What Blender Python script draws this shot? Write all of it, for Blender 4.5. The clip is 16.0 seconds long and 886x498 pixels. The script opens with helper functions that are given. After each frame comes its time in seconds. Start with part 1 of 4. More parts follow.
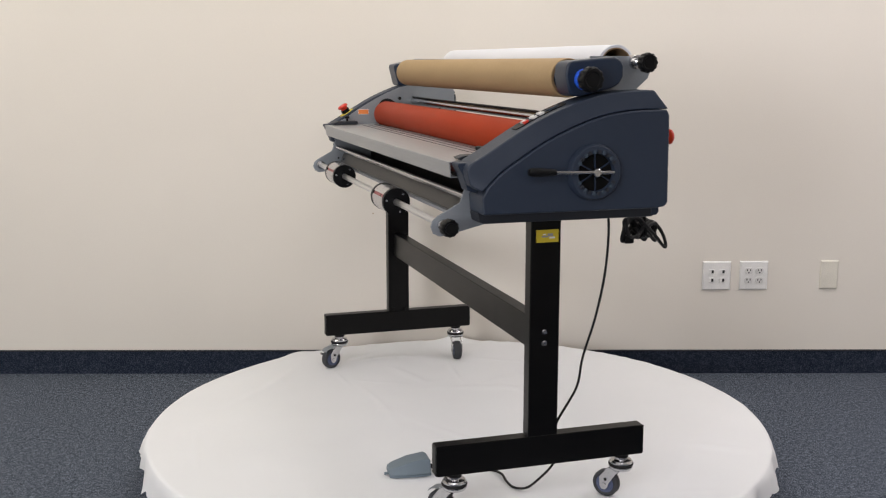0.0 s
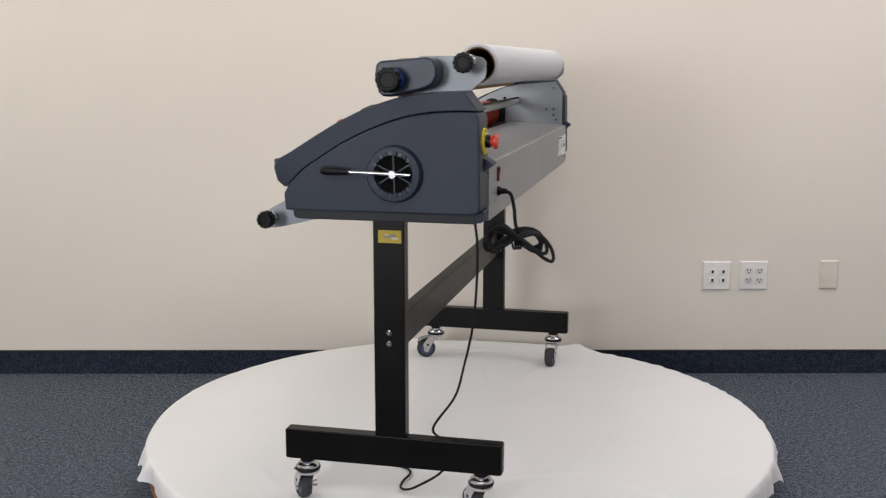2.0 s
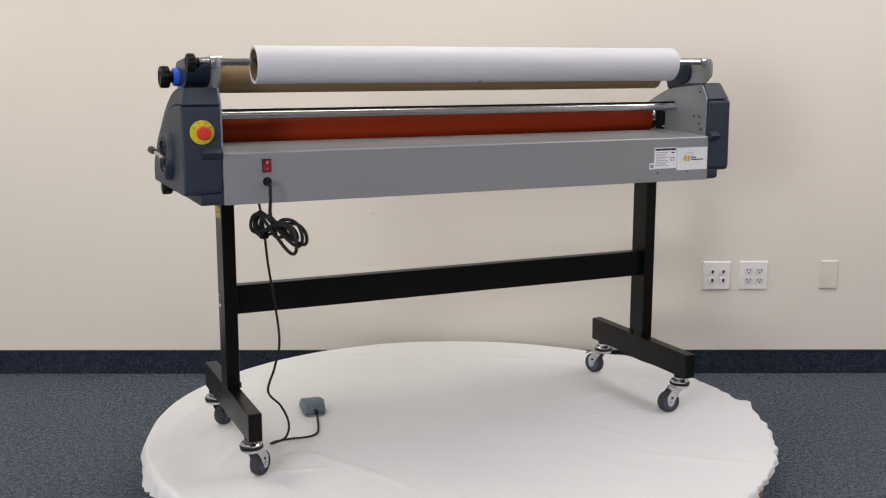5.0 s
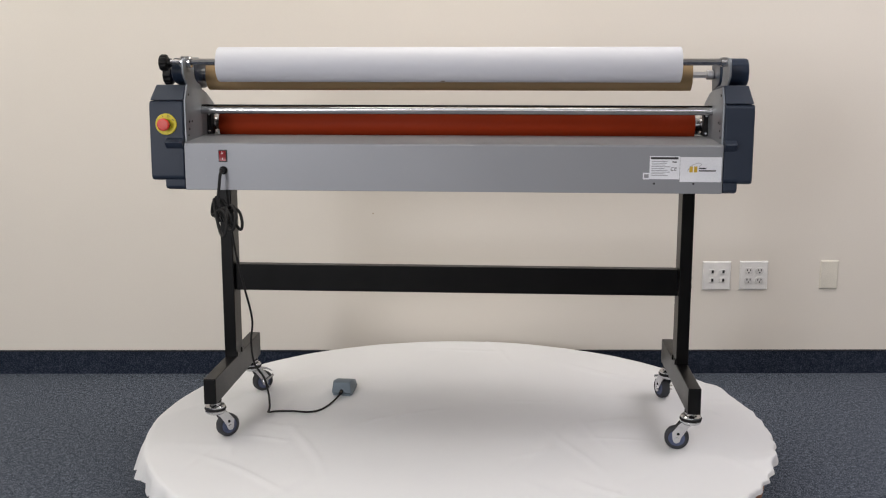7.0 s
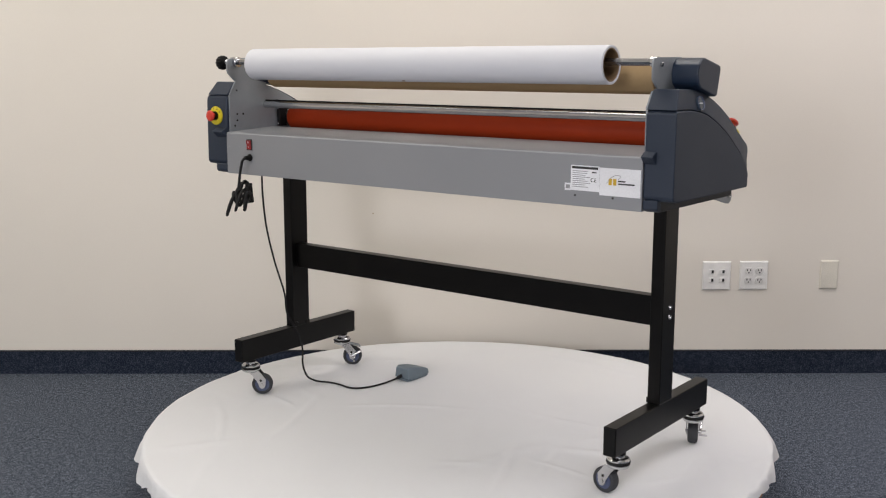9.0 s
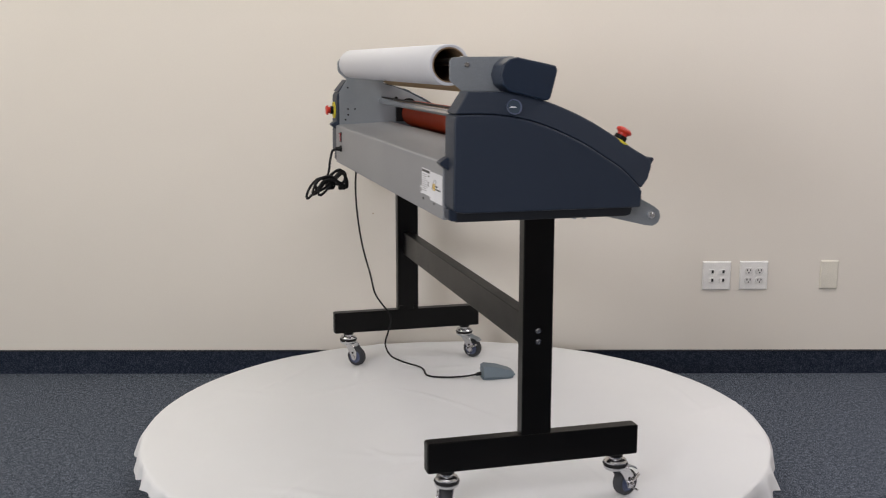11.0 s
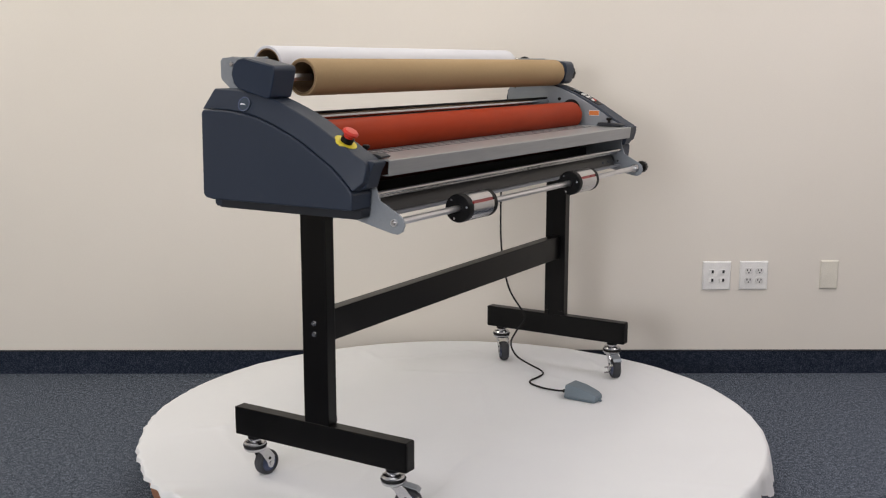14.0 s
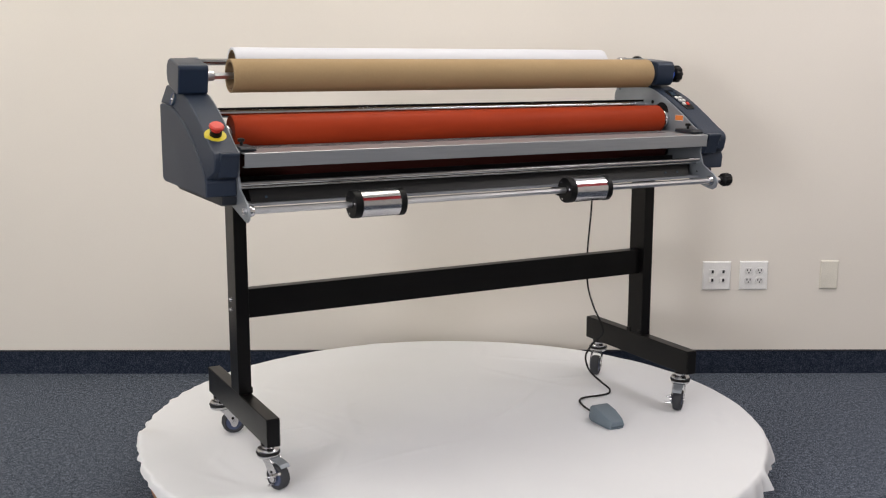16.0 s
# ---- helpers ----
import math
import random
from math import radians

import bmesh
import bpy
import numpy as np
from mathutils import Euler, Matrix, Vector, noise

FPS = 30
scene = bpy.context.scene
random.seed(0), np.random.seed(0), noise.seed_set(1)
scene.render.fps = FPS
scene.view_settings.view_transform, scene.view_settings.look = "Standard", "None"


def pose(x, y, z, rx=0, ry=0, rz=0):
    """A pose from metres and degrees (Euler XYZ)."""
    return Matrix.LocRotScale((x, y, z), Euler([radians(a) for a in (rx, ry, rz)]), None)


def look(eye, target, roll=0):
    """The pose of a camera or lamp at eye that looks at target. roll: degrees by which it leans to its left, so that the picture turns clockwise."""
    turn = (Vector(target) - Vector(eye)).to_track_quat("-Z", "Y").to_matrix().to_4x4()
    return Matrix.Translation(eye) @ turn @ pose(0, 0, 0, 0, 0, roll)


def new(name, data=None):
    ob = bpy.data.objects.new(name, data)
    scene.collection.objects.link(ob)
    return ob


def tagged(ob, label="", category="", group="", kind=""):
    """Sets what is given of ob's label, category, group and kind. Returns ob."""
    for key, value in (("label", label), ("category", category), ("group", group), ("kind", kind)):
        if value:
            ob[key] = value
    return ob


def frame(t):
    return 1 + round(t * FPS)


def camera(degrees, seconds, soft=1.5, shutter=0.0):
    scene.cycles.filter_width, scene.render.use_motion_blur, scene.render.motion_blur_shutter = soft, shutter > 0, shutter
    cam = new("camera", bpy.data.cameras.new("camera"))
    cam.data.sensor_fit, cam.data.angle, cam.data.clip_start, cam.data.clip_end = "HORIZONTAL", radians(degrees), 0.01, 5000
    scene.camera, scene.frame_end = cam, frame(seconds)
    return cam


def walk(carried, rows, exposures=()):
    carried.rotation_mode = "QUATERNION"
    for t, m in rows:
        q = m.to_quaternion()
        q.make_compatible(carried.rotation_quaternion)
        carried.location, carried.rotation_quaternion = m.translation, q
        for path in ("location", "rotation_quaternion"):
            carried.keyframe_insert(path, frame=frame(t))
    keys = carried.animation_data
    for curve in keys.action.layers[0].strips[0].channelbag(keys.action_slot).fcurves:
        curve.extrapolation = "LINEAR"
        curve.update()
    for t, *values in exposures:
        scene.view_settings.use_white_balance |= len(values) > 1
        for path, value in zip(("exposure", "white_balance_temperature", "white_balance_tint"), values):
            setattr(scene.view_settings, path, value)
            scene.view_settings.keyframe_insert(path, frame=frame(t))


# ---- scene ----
# World: x to the right along the wall, y towards the wall, z up from the carpet.
# The turntable's axis stands at x = 0, y = 0; its cloth lies at TABLE_Z.
TABLE_Z = 0.1504
EYE = (0.0, -3.105, 1.2304)
cam = camera(45.59, 16.0, soft=1.15, shutter=0.35)
walk(cam, [(0.0, pose(*EYE, 90 - 10.02, -0.01, 0.74)), (16.0, pose(*EYE, 90 - 10.02, -0.01, 0.74))],
     exposures=[(0.0, 0.09), (0.5, 0.06), (1.5, -0.02), (3.0, -0.01), (4.0, 0.05), (7.0, 0.00), (9.0, 0.02), (11.5, -0.07), (13.0, -0.07), (14.5, 0.03), (15.5, 0.07), (16.0, 0.10)])

# turn of the table: seconds, degrees
TURN = [(0.0, -72.2), (0.5, -79.15), (1.0, -84.5), (1.5, -92.72), (2.0, -102.35), (2.5, -110.8), (3.0, -118.35),
        (3.5, -127.5), (4.0, -137.6), (4.2, -141.6), (6.3, -173.0), (6.5, -175.8), (7.0, -183.05),
        (7.5, -193.1), (8.0, -202.95), (8.5, -210.3), (9.0, -217.15), (9.2, -220.1), (11.3, -259.9), (11.5, -263.35),
        (12.0, -269.8), (12.5, -275.15), (13.0, -282.55), (13.5, -291.4), (14.0, -300.7),
        (14.5, -306.25), (15.0, -312.2), (15.5, -320.6), (16.0, -331.4)]
OFF = (0.007, 0.018)        # the machine's middle, off the axis
SINK = 0.007                # the machine's heights count from this far below the cloth
riders = []                 # (thing, offset x, offset y, offset z) of all that turns

# ---- world and lights ----
world = bpy.data.worlds.new("world")
world.use_nodes = True
world.node_tree.nodes["Background"].inputs[0].default_value = (0.8, 0.85, 1.0, 1)
world.node_tree.nodes["Background"].inputs[1].default_value = 0.3
scene.world = world


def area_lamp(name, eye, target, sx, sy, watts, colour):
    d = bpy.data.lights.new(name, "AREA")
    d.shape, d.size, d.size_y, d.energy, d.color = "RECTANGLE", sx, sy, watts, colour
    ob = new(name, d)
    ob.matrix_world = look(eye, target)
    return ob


# Soft light from behind left, set by the wall shadow; its source is unseen.
area_lamp("soft_light_behind_left", (-2.65, -5.83, 1.55), (0.0, 0.2, 1.0), 1.2, 1.3, 106, (0.97, 0.97, 1.0))
area_lamp("ceiling_light_left", (-2.05, -0.25, 2.66), (-2.05, -0.25, 0), 1.2, 1.2, 26, (1.0, 0.95, 0.85))
area_lamp("ceiling_light_middle", (0.0, 0.05, 2.66), (0.0, 0.05, 0), 1.2, 1.2, 20, (1.0, 0.94, 0.85))
area_lamp("ceiling_light_right", (2.05, -0.25, 2.66), (2.05, -0.25, 0), 1.2, 1.2, 32, (1.0, 0.95, 0.96))
area_lamp("ceiling_light_rear", (-0.4, -3.4, 2.66), (-0.4, -3.4, 0), 3.6, 1.2, 57, (1.0, 0.96, 1.0))


# ---- materials ----
def surface(name, c1, c2=None, rough=0.5, rough2=None, metal=0.0, scale=8.0, fine=250.0, bump=0.05, stretch=(1, 1, 1),
            spec=0.5, sheen=0.0, fine_mix=0.35, contrast=(0.35, 0.65)):
    m = bpy.data.materials.new(name)
    m.use_nodes = True
    nt = m.node_tree
    n, l = nt.nodes, nt.links
    b = n["Principled BSDF"]
    c2 = c2 or tuple(v * 0.82 for v in c1)
    tc, mp = n.new("ShaderNodeTexCoord"), n.new("ShaderNodeMapping")
    mp.inputs["Scale"].default_value = stretch
    l.new(tc.outputs["Object"], mp.inputs["Vector"])
    big, small = n.new("ShaderNodeTexNoise"), n.new("ShaderNodeTexNoise")
    big.inputs["Scale"].default_value, big.inputs["Detail"].default_value = scale, 4
    small.inputs["Scale"].default_value, small.inputs["Detail"].default_value = fine, 2
    for q in (big, small):
        l.new(mp.outputs["Vector"], q.inputs["Vector"])
    mx = n.new("ShaderNodeMix")
    mx.inputs[0].default_value = fine_mix
    l.new(big.outputs[0], mx.inputs[2]), l.new(small.outputs[0], mx.inputs[3])
    ramp = n.new("ShaderNodeMapRange")
    ramp.inputs[1].default_value, ramp.inputs[2].default_value = contrast
    l.new(mx.outputs[0], ramp.inputs[0])
    col = n.new("ShaderNodeMix")
    col.data_type = "RGBA"
    col.inputs[6].default_value, col.inputs[7].default_value = (*c1, 1), (*c2, 1)
    l.new(ramp.outputs[0], col.inputs[0])
    l.new(col.outputs[2], b.inputs["Base Color"])
    rr = n.new("ShaderNodeMapRange")
    rr.inputs[3].default_value, rr.inputs[4].default_value = rough, rough2 if rough2 is not None else min(1, rough * 1.25)
    l.new(big.outputs[0], rr.inputs[0])
    l.new(rr.outputs[0], b.inputs["Roughness"])
    b.inputs["Metallic"].default_value = metal
    b.inputs["Specular IOR Level"].default_value = spec
    b.inputs["Sheen Weight"].default_value = sheen
    if bump:
        bp = n.new("ShaderNodeBump")
        bp.inputs["Strength"].default_value, bp.inputs["Distance"].default_value = bump, 0.002
        l.new(small.outputs[0], bp.inputs["Height"])
        l.new(bp.outputs[0], b.inputs["Normal"])
    return m


M_WALL = surface("cream_wall_paint", (0.686, 0.645, 0.590), (0.661, 0.62, 0.565), 0.75, scale=1.2, fine=180, bump=0.05, spec=0.3)
M_CEIL = surface("ceiling_tile", (0.78, 0.77, 0.74), None, 0.9, fine=120)
M_CARPET = surface("blue_grey_carpet", (0.019, 0.025, 0.036), (0.192, 0.219, 0.274), 1.0, scale=75, fine=270, bump=0.8, spec=0.1,
                   fine_mix=0.72, contrast=(0.455, 0.61))
M_BASE = surface("dark_blue_carpet_strip", (0.010, 0.0145, 0.026), (0.052, 0.063, 0.090), 1.0, scale=70, fine=250, bump=0.8, spec=0.1,
                 fine_mix=0.75, contrast=(0.44, 0.68))
M_BASECAP = surface("dark_rubber_edge", (0.012, 0.013, 0.018), None, 0.6)
M_CLOTH = surface("white_cotton_cloth", (0.690, 0.698, 0.717), (0.664, 0.672, 0.692), 0.9, scale=3.0, fine=700, bump=0.25, spec=0.2, sheen=0.15)
M_PLY = surface("birch_plywood", (0.36, 0.17, 0.09), (0.25, 0.10, 0.05), 0.6, scale=4, fine=60, stretch=(1, 1, 14))
M_PLASTIC = surface("slate_blue_plastic", (0.0175, 0.0262, 0.0455), (0.0155, 0.0236, 0.0415), 0.46, 0.56, scale=5, fine=900, bump=0.12, spec=0.36)
# Also colours the end covers' base strip, for the shade below their overhang.
M_PLASTIC_DK = surface("dark_and_shaded_slate_plastic", (0.009, 0.012, 0.019), None, 0.5, fine=900, bump=0.1)
M_PLASTIC_LT = surface("slate_motor_cover", (0.013, 0.023, 0.045), None, 0.32, 0.40, scale=5, fine=900, bump=0.06, spec=0.34)
M_PANEL = surface("silver_grey_painted_steel", (0.265, 0.273, 0.293), (0.247, 0.255, 0.275), 0.42, 0.5, metal=0.3, scale=2.5, fine=700, bump=0.06)
M_PLATE = surface("satin_zinc_plate", (0.29, 0.315, 0.34), (0.24, 0.26, 0.285), 0.42, 0.55, metal=0.5, scale=9, fine=300, bump=0.05)
M_TABLE = surface("brushed_feed_table", (0.36, 0.37, 0.385), (0.30, 0.31, 0.325), 0.30, 0.40, metal=0.55, scale=6, fine=160, bump=0.04, stretch=(0.05, 1, 1))
M_CHROME = surface("polished_steel", (0.60, 0.60, 0.61), (0.52, 0.52, 0.54), 0.17, 0.25, metal=1.0, scale=12, fine=300, bump=0.01)
M_ALU = surface("brushed_aluminium", (0.74, 0.74, 0.76), (0.64, 0.64, 0.66), 0.26, 0.36, metal=1.0, scale=10, fine=500, bump=0.03, stretch=(0.1, 1, 1))
M_BLACKSTEEL = surface("black_powder_coat", (0.0012, 0.0011, 0.0012), (0.0022, 0.0020, 0.0021), 0.28, 0.38, scale=14, fine=800, bump=0.05, spec=0.20)
M_BLACK = surface("black_plastic", (0.0045, 0.0045, 0.005), None, 0.38, fine=600, spec=0.16)
M_RUBBER = surface("black_rubber", (0.006, 0.006, 0.007), None, 0.6, spec=0.3, fine=500)
M_TYRE = surface("grey_rubber_tyre", (0.034, 0.036, 0.042), (0.026, 0.027, 0.031), 0.7, fine=400)
M_HUB = surface("blue_grey_wheel_hub", (0.07, 0.09, 0.17), None, 0.45)
M_ORANGE = surface("orange_silicone_rubber", (0.290, 0.033, 0.0085), (0.262, 0.029, 0.0075), 0.50, 0.60, scale=6, fine=500, bump=0.04, spec=0.10)
# Lower roller's rubber, darkened to stand for the shade under the feed table.
M_LOWROLL = surface("shaded_red_rubber", (0.075, 0.015, 0.011), None, 0.55, spec=0.3)
M_BAR = surface("satin_steel_bar", (0.46, 0.46, 0.47), (0.40, 0.40, 0.41), 0.2, 0.28, metal=1.0, scale=12, fine=300, bump=0.01)
M_KRAFT = surface("kraft_cardboard", (0.325, 0.222, 0.112), (0.292, 0.198, 0.098), 0.75, scale=3, fine=120, bump=0.06, stretch=(1, 1, 1))
M_CORE = surface("brown_core_board", (0.22, 0.14, 0.075), (0.16, 0.10, 0.05), 0.8, fine=90)
M_FILM = surface("white_film_liner", (0.56, 0.57, 0.615), (0.545, 0.555, 0.60), 0.55, 0.62, scale=2, fine=200, bump=0.02)
M_RED = surface("red_plastic", (0.58, 0.035, 0.02), None, 0.35)
M_DKRED = surface("dark_red_plastic", (0.24, 0.012, 0.016), None, 0.25)
M_YELLOW = surface("yellow_plastic", (0.66, 0.54, 0.02), None, 0.45)
M_LABELYEL = surface("yellow_sticker", (0.66, 0.50, 0.03), None, 0.4)
M_BLUE = surface("blue_plastic_ring", (0.02, 0.12, 0.75), None, 0.35)
M_WHITE = surface("white_plastic", (0.78, 0.77, 0.76), None, 0.4)
M_RECEPT = surface("pale_grey_plastic", (0.68, 0.67, 0.66), None, 0.4)
M_IVORY = surface("ivory_plastic", (0.70, 0.665, 0.59), None, 0.4)
M_PAPER = surface("white_label_paper", (0.80, 0.81, 0.85), None, 0.45)
M_PRINT = surface("black_print", (0.02, 0.02, 0.022), None, 0.5)
M_PRINTGREY = surface("grey_print", (0.30, 0.30, 0.32), None, 0.5)
M_PRINTGOLD = surface("gold_print", (0.62, 0.40, 0.03), None, 0.5)
M_STICKER = surface("orange_sticker", (0.75, 0.22, 0.05), None, 0.45)
M_PEDAL = surface("blue_grey_pedal_plastic", (0.14, 0.18, 0.215), (0.12, 0.155, 0.185), 0.5, fine=600)
M_BADGE = surface("smoky_badge", (0.045, 0.065, 0.09), None, 0.14)
M_VOID = surface("dark_interior_steel", (0.010, 0.009, 0.010), None, 0.45, metal=0.2, spec=0.2)
M_PAN = surface("dark_grey_satin_steel", (0.013, 0.0127, 0.013), (0.009, 0.0088, 0.009), 0.34, 0.44, metal=0.3, spec=0.4, scale=8, fine=200, bump=0.03, stretch=(0.1, 1, 1))
M_WELL = surface("matt_black_recess", (0.004, 0.004, 0.004), None, 0.85, spec=0.08)


# ---- mesh helpers ----
def frame_of(p0, p1):
    """Matrix with z from p0 towards p1, at p0; and the length."""
    d = Vector(p1) - Vector(p0)
    return Matrix.Translation(p0) @ d.to_track_quat("Z", "Y").to_matrix().to_4x4(), d.length


def add_box(bm, xs, ys, zs):
    v = [bm.verts.new((x, y, z)) for x in xs for y in ys for z in zs]
    for f in ((0, 1, 3, 2), (4, 6, 7, 5), (0, 4, 5, 1), (2, 3, 7, 6), (0, 2, 6, 4), (1, 5, 7, 3)):
        bm.faces.new([v[i] for i in f])
    return bm


def add_prism(bm, pts, a0, a1):
    """A polygon of (y, z) pushed along x from a0 to a1."""
    lo = [bm.verts.new((a0, y, z)) for y, z in pts]
    hi = [bm.verts.new((a1, y, z)) for y, z in pts]
    k = len(pts)
    bm.faces.new(lo), bm.faces.new(hi[::-1])
    for i in range(k):
        bm.faces.new((lo[i], hi[i], hi[(i + 1) % k], lo[(i + 1) % k]))
    return bm


def add_lathe(bm, p0, p1, profile, seg=32, closed=False):
    """A profile of (radius, height from p0 along p0-p1) turned round that axis."""
    m, _ = frame_of(p0, p1)
    rings = []
    for r, h in profile:
        if r <= 1e-6:
            rings.append([bm.verts.new(m @ Vector((0, 0, h)))])
        else:
            rings.append([bm.verts.new(m @ Vector((r * math.cos(2 * math.pi * i / seg), r * math.sin(2 * math.pi * i / seg), h))) for i in range(seg)])
    pairs = list(zip(rings, rings[1:])) + ([(rings[-1], rings[0])] if closed else [])
    for a, b in pairs:
        for i in range(seg):
            j = (i + 1) % seg
            if len(a) == 1 and len(b) == 1:
                continue
            if len(a) == 1:
                bm.faces.new((a[0], b[j], b[i]))
            elif len(b) == 1:
                bm.faces.new((a[i], a[j], b[0]))
            else:
                bm.faces.new((a[i], a[j], b[j], b[i]))
    return bm


def add_cyl(bm, p0, p1, r, seg=28, edge=0.0):
    h = (Vector(p1) - Vector(p0)).length
    e = min(edge, r * 0.5, h * 0.4)
    prof = [(0, 0), (r - e, 0), (r, e), (r, h - e), (r - e, h), (0, h)] if e else [(0, 0), (r, 0), (r, h), (0, h)]
    return add_lathe(bm, p0, p1, prof, seg)


def add_tube(bm, p0, p1, ro, ri, seg=48, edge=0.0012):
    h = (Vector(p1) - Vector(p0)).length
    return add_lathe(bm, p0, p1, [(ri, edge), (ri + edge, 0), (ro - edge, 0), (ro, edge), (ro, h - edge), (ro - edge, h), (ri + edge, h), (ri, h - edge)], seg, True)


def smooth_path(pts, n=8):
    """Points of a smooth line through pts."""
    p = [Vector(q) for q in pts]
    p = [2 * p[0] - p[1]] + p + [2 * p[-1] - p[-2]]
    out = []
    for i in range(1, len(p) - 2):
        a, b, c, d = p[i - 1:i + 3]
        for k in range(n):
            t = k / n
            out.append(0.5 * (2 * b + (c - a) * t + (2 * a - 5 * b + 4 * c - d) * t * t + (3 * b - a - 3 * c + d) * t ** 3))
    out.append(p[-2])
    return out


def add_sweep(bm, pts, r, seg=8, n=8):
    path = smooth_path(pts, n)
    side = Vector((0.3, 0.9, 0.2))
    rings = []
    for i, q in enumerate(path):
        d = (path[min(i + 1, len(path) - 1)] - path[max(i - 1, 0)]).normalized()
        side = (side - side.dot(d) * d).normalized()
        up = d.cross(side)
        rings.append([bm.verts.new(q + r * (math.cos(2 * math.pi * k / seg) * side + math.sin(2 * math.pi * k / seg) * up)) for k in range(seg)])
    for a, b in zip(rings, rings[1:]):
        for k in range(seg):
            bm.faces.new((a[k], a[(k + 1) % seg], b[(k + 1) % seg], b[k]))
    bm.faces.new(rings[0][::-1]), bm.faces.new(rings[-1])
    return bm


def part(name, bm, material, parent=None, label="", bevel=0.0, segs=2, sharp=35):
    bmesh.ops.recalc_face_normals(bm, faces=bm.faces)
    me = bpy.data.meshes.new(name)
    bm.to_mesh(me)
    bm.free()
    me.polygons.foreach_set("use_smooth", [True] * len(me.polygons))
    me.set_sharp_from_angle(angle=radians(sharp))
    me.materials.append(material)
    ob = new(name, me)
    ob.parent = parent
    if label:
        tagged(ob, label)
    if bevel:
        md = ob.modifiers.new("edge", "BEVEL")
        md.width, md.segments, md.limit_method, md.angle_limit, md.harden_normals = bevel, segs, "ANGLE", radians(35), True
    return ob


def letters(name, text, size, m, material, parent, depth=0.0006):
    c = bpy.data.curves.new(name, "FONT")
    c.body, c.size, c.extrude, c.align_x, c.align_y = text, size, depth, "CENTER", "CENTER"
    tmp = new(name + "_tmp", c)
    me = bpy.data.meshes.new_from_object(tmp.evaluated_get(bpy.context.evaluated_depsgraph_get()))
    bpy.data.objects.remove(tmp)
    me.materials.clear()
    me.materials.append(material)
    ob = new(name, me)
    ob.parent = parent
    ob.matrix_basis = m
    return ob


B = bmesh.new


# ---- the room ----
def room():
    tilt = radians(0.93)                       # the far wall is not quite square to the table's axes
    wall_m = Matrix.Translation((0, 0.99, 0)) @ Matrix.Rotation(tilt, 4, "Z")
    floor = part("floor", add_box(B(), (-3.6, 3.6), (-6.1, 1.2), (-0.1, 0.0)), M_CARPET)
    tagged(floor, "speckled blue-grey office carpet", "floor", kind="structure")
    w = part("wall_north", add_box(B(), (-3.6, 3.6), (0.0, 0.12), (-0.05, 2.75)), M_WALL)
    w.matrix_basis = wall_m
    tagged(w, "plain cream painted office wall", "wall", kind="structure")
    for nm, x in (("wall_west", -3.4), ("wall_east", 3.4)):
        o = part(nm, add_box(B(), (x - 0.06, x + 0.06), (-6.0, 0.92), (0.0, 2.7)), M_WALL)
        tagged(o, "plain cream painted office wall", "wall", kind="structure")
    bm = B()                                    # the unseen wall behind, with an opening added for the soft light
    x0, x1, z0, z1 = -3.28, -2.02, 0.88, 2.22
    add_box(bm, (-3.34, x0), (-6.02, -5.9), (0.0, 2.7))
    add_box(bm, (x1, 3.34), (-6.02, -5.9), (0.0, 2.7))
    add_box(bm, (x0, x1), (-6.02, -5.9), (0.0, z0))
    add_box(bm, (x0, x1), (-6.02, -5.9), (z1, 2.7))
    tagged(part("wall_south", bm, M_WALL), "plain cream painted wall with an added opening behind the soft light", "wall", kind="structure")
    tagged(part("ceiling", add_box(B(), (-3.46, 3.46), (-6.1, 1.1), (2.7, 2.8)), M_CEIL), "plain white office ceiling", "ceiling", kind="structure")
    bm = B()
    for k in range(72):                         # baseboard of carpet, slightly wavy at its top
        xa, xb = -3.4 + k * 6.8 / 72, -3.4 + (k + 1) * 6.8 / 72
        add_box(bm, (xa, xb), (-0.007, -0.0005), (0.0, 0.093 + 0.0012 * math.sin(k * 1.7)))
    b = part("baseboard", bm, M_BASE)
    b.matrix_basis = wall_m
    tagged(b, "dark blue carpet strip baseboard", "baseboard", kind="structure")
    t = part("trim", add_box(B(), (-3.4, 3.4), (-0.010, -0.0005), (0.0925, 0.097)), M_BASECAP, bevel=0.001)
    t.matrix_basis = wall_m
    tagged(t, "thin dark binding along the baseboard's top", "trim", kind="structure")
    return wall_m


def plate_base(name, w, h, material, wall_m, u, z, label, category):
    root = new(name)
    root.matrix_basis = wall_m @ Matrix.Translation((u, 0, z))
    bm = B()
    a, b = w / 2, h / 2
    lo = [bm.verts.new((x, -0.0004, y)) for x, y in ((-a, -b), (a, -b), (a, b), (-a, b))]
    hi = [bm.verts.new((x, -0.0075, y)) for x, y in ((-a + .005, -b + .005), (a - .005, -b + .005), (a - .005, b - .005), (-a + .005, b - .005))]
    bm.faces.new(hi), bm.faces.new(lo[::-1])
    for i in range(4):
        bm.faces.new((lo[i], lo[(i + 1) % 4], hi[(i + 1) % 4], hi[i]))
    part("cover_plate", bm, material, root, bevel=0.0012)
    tagged(root, label, category)
    return root


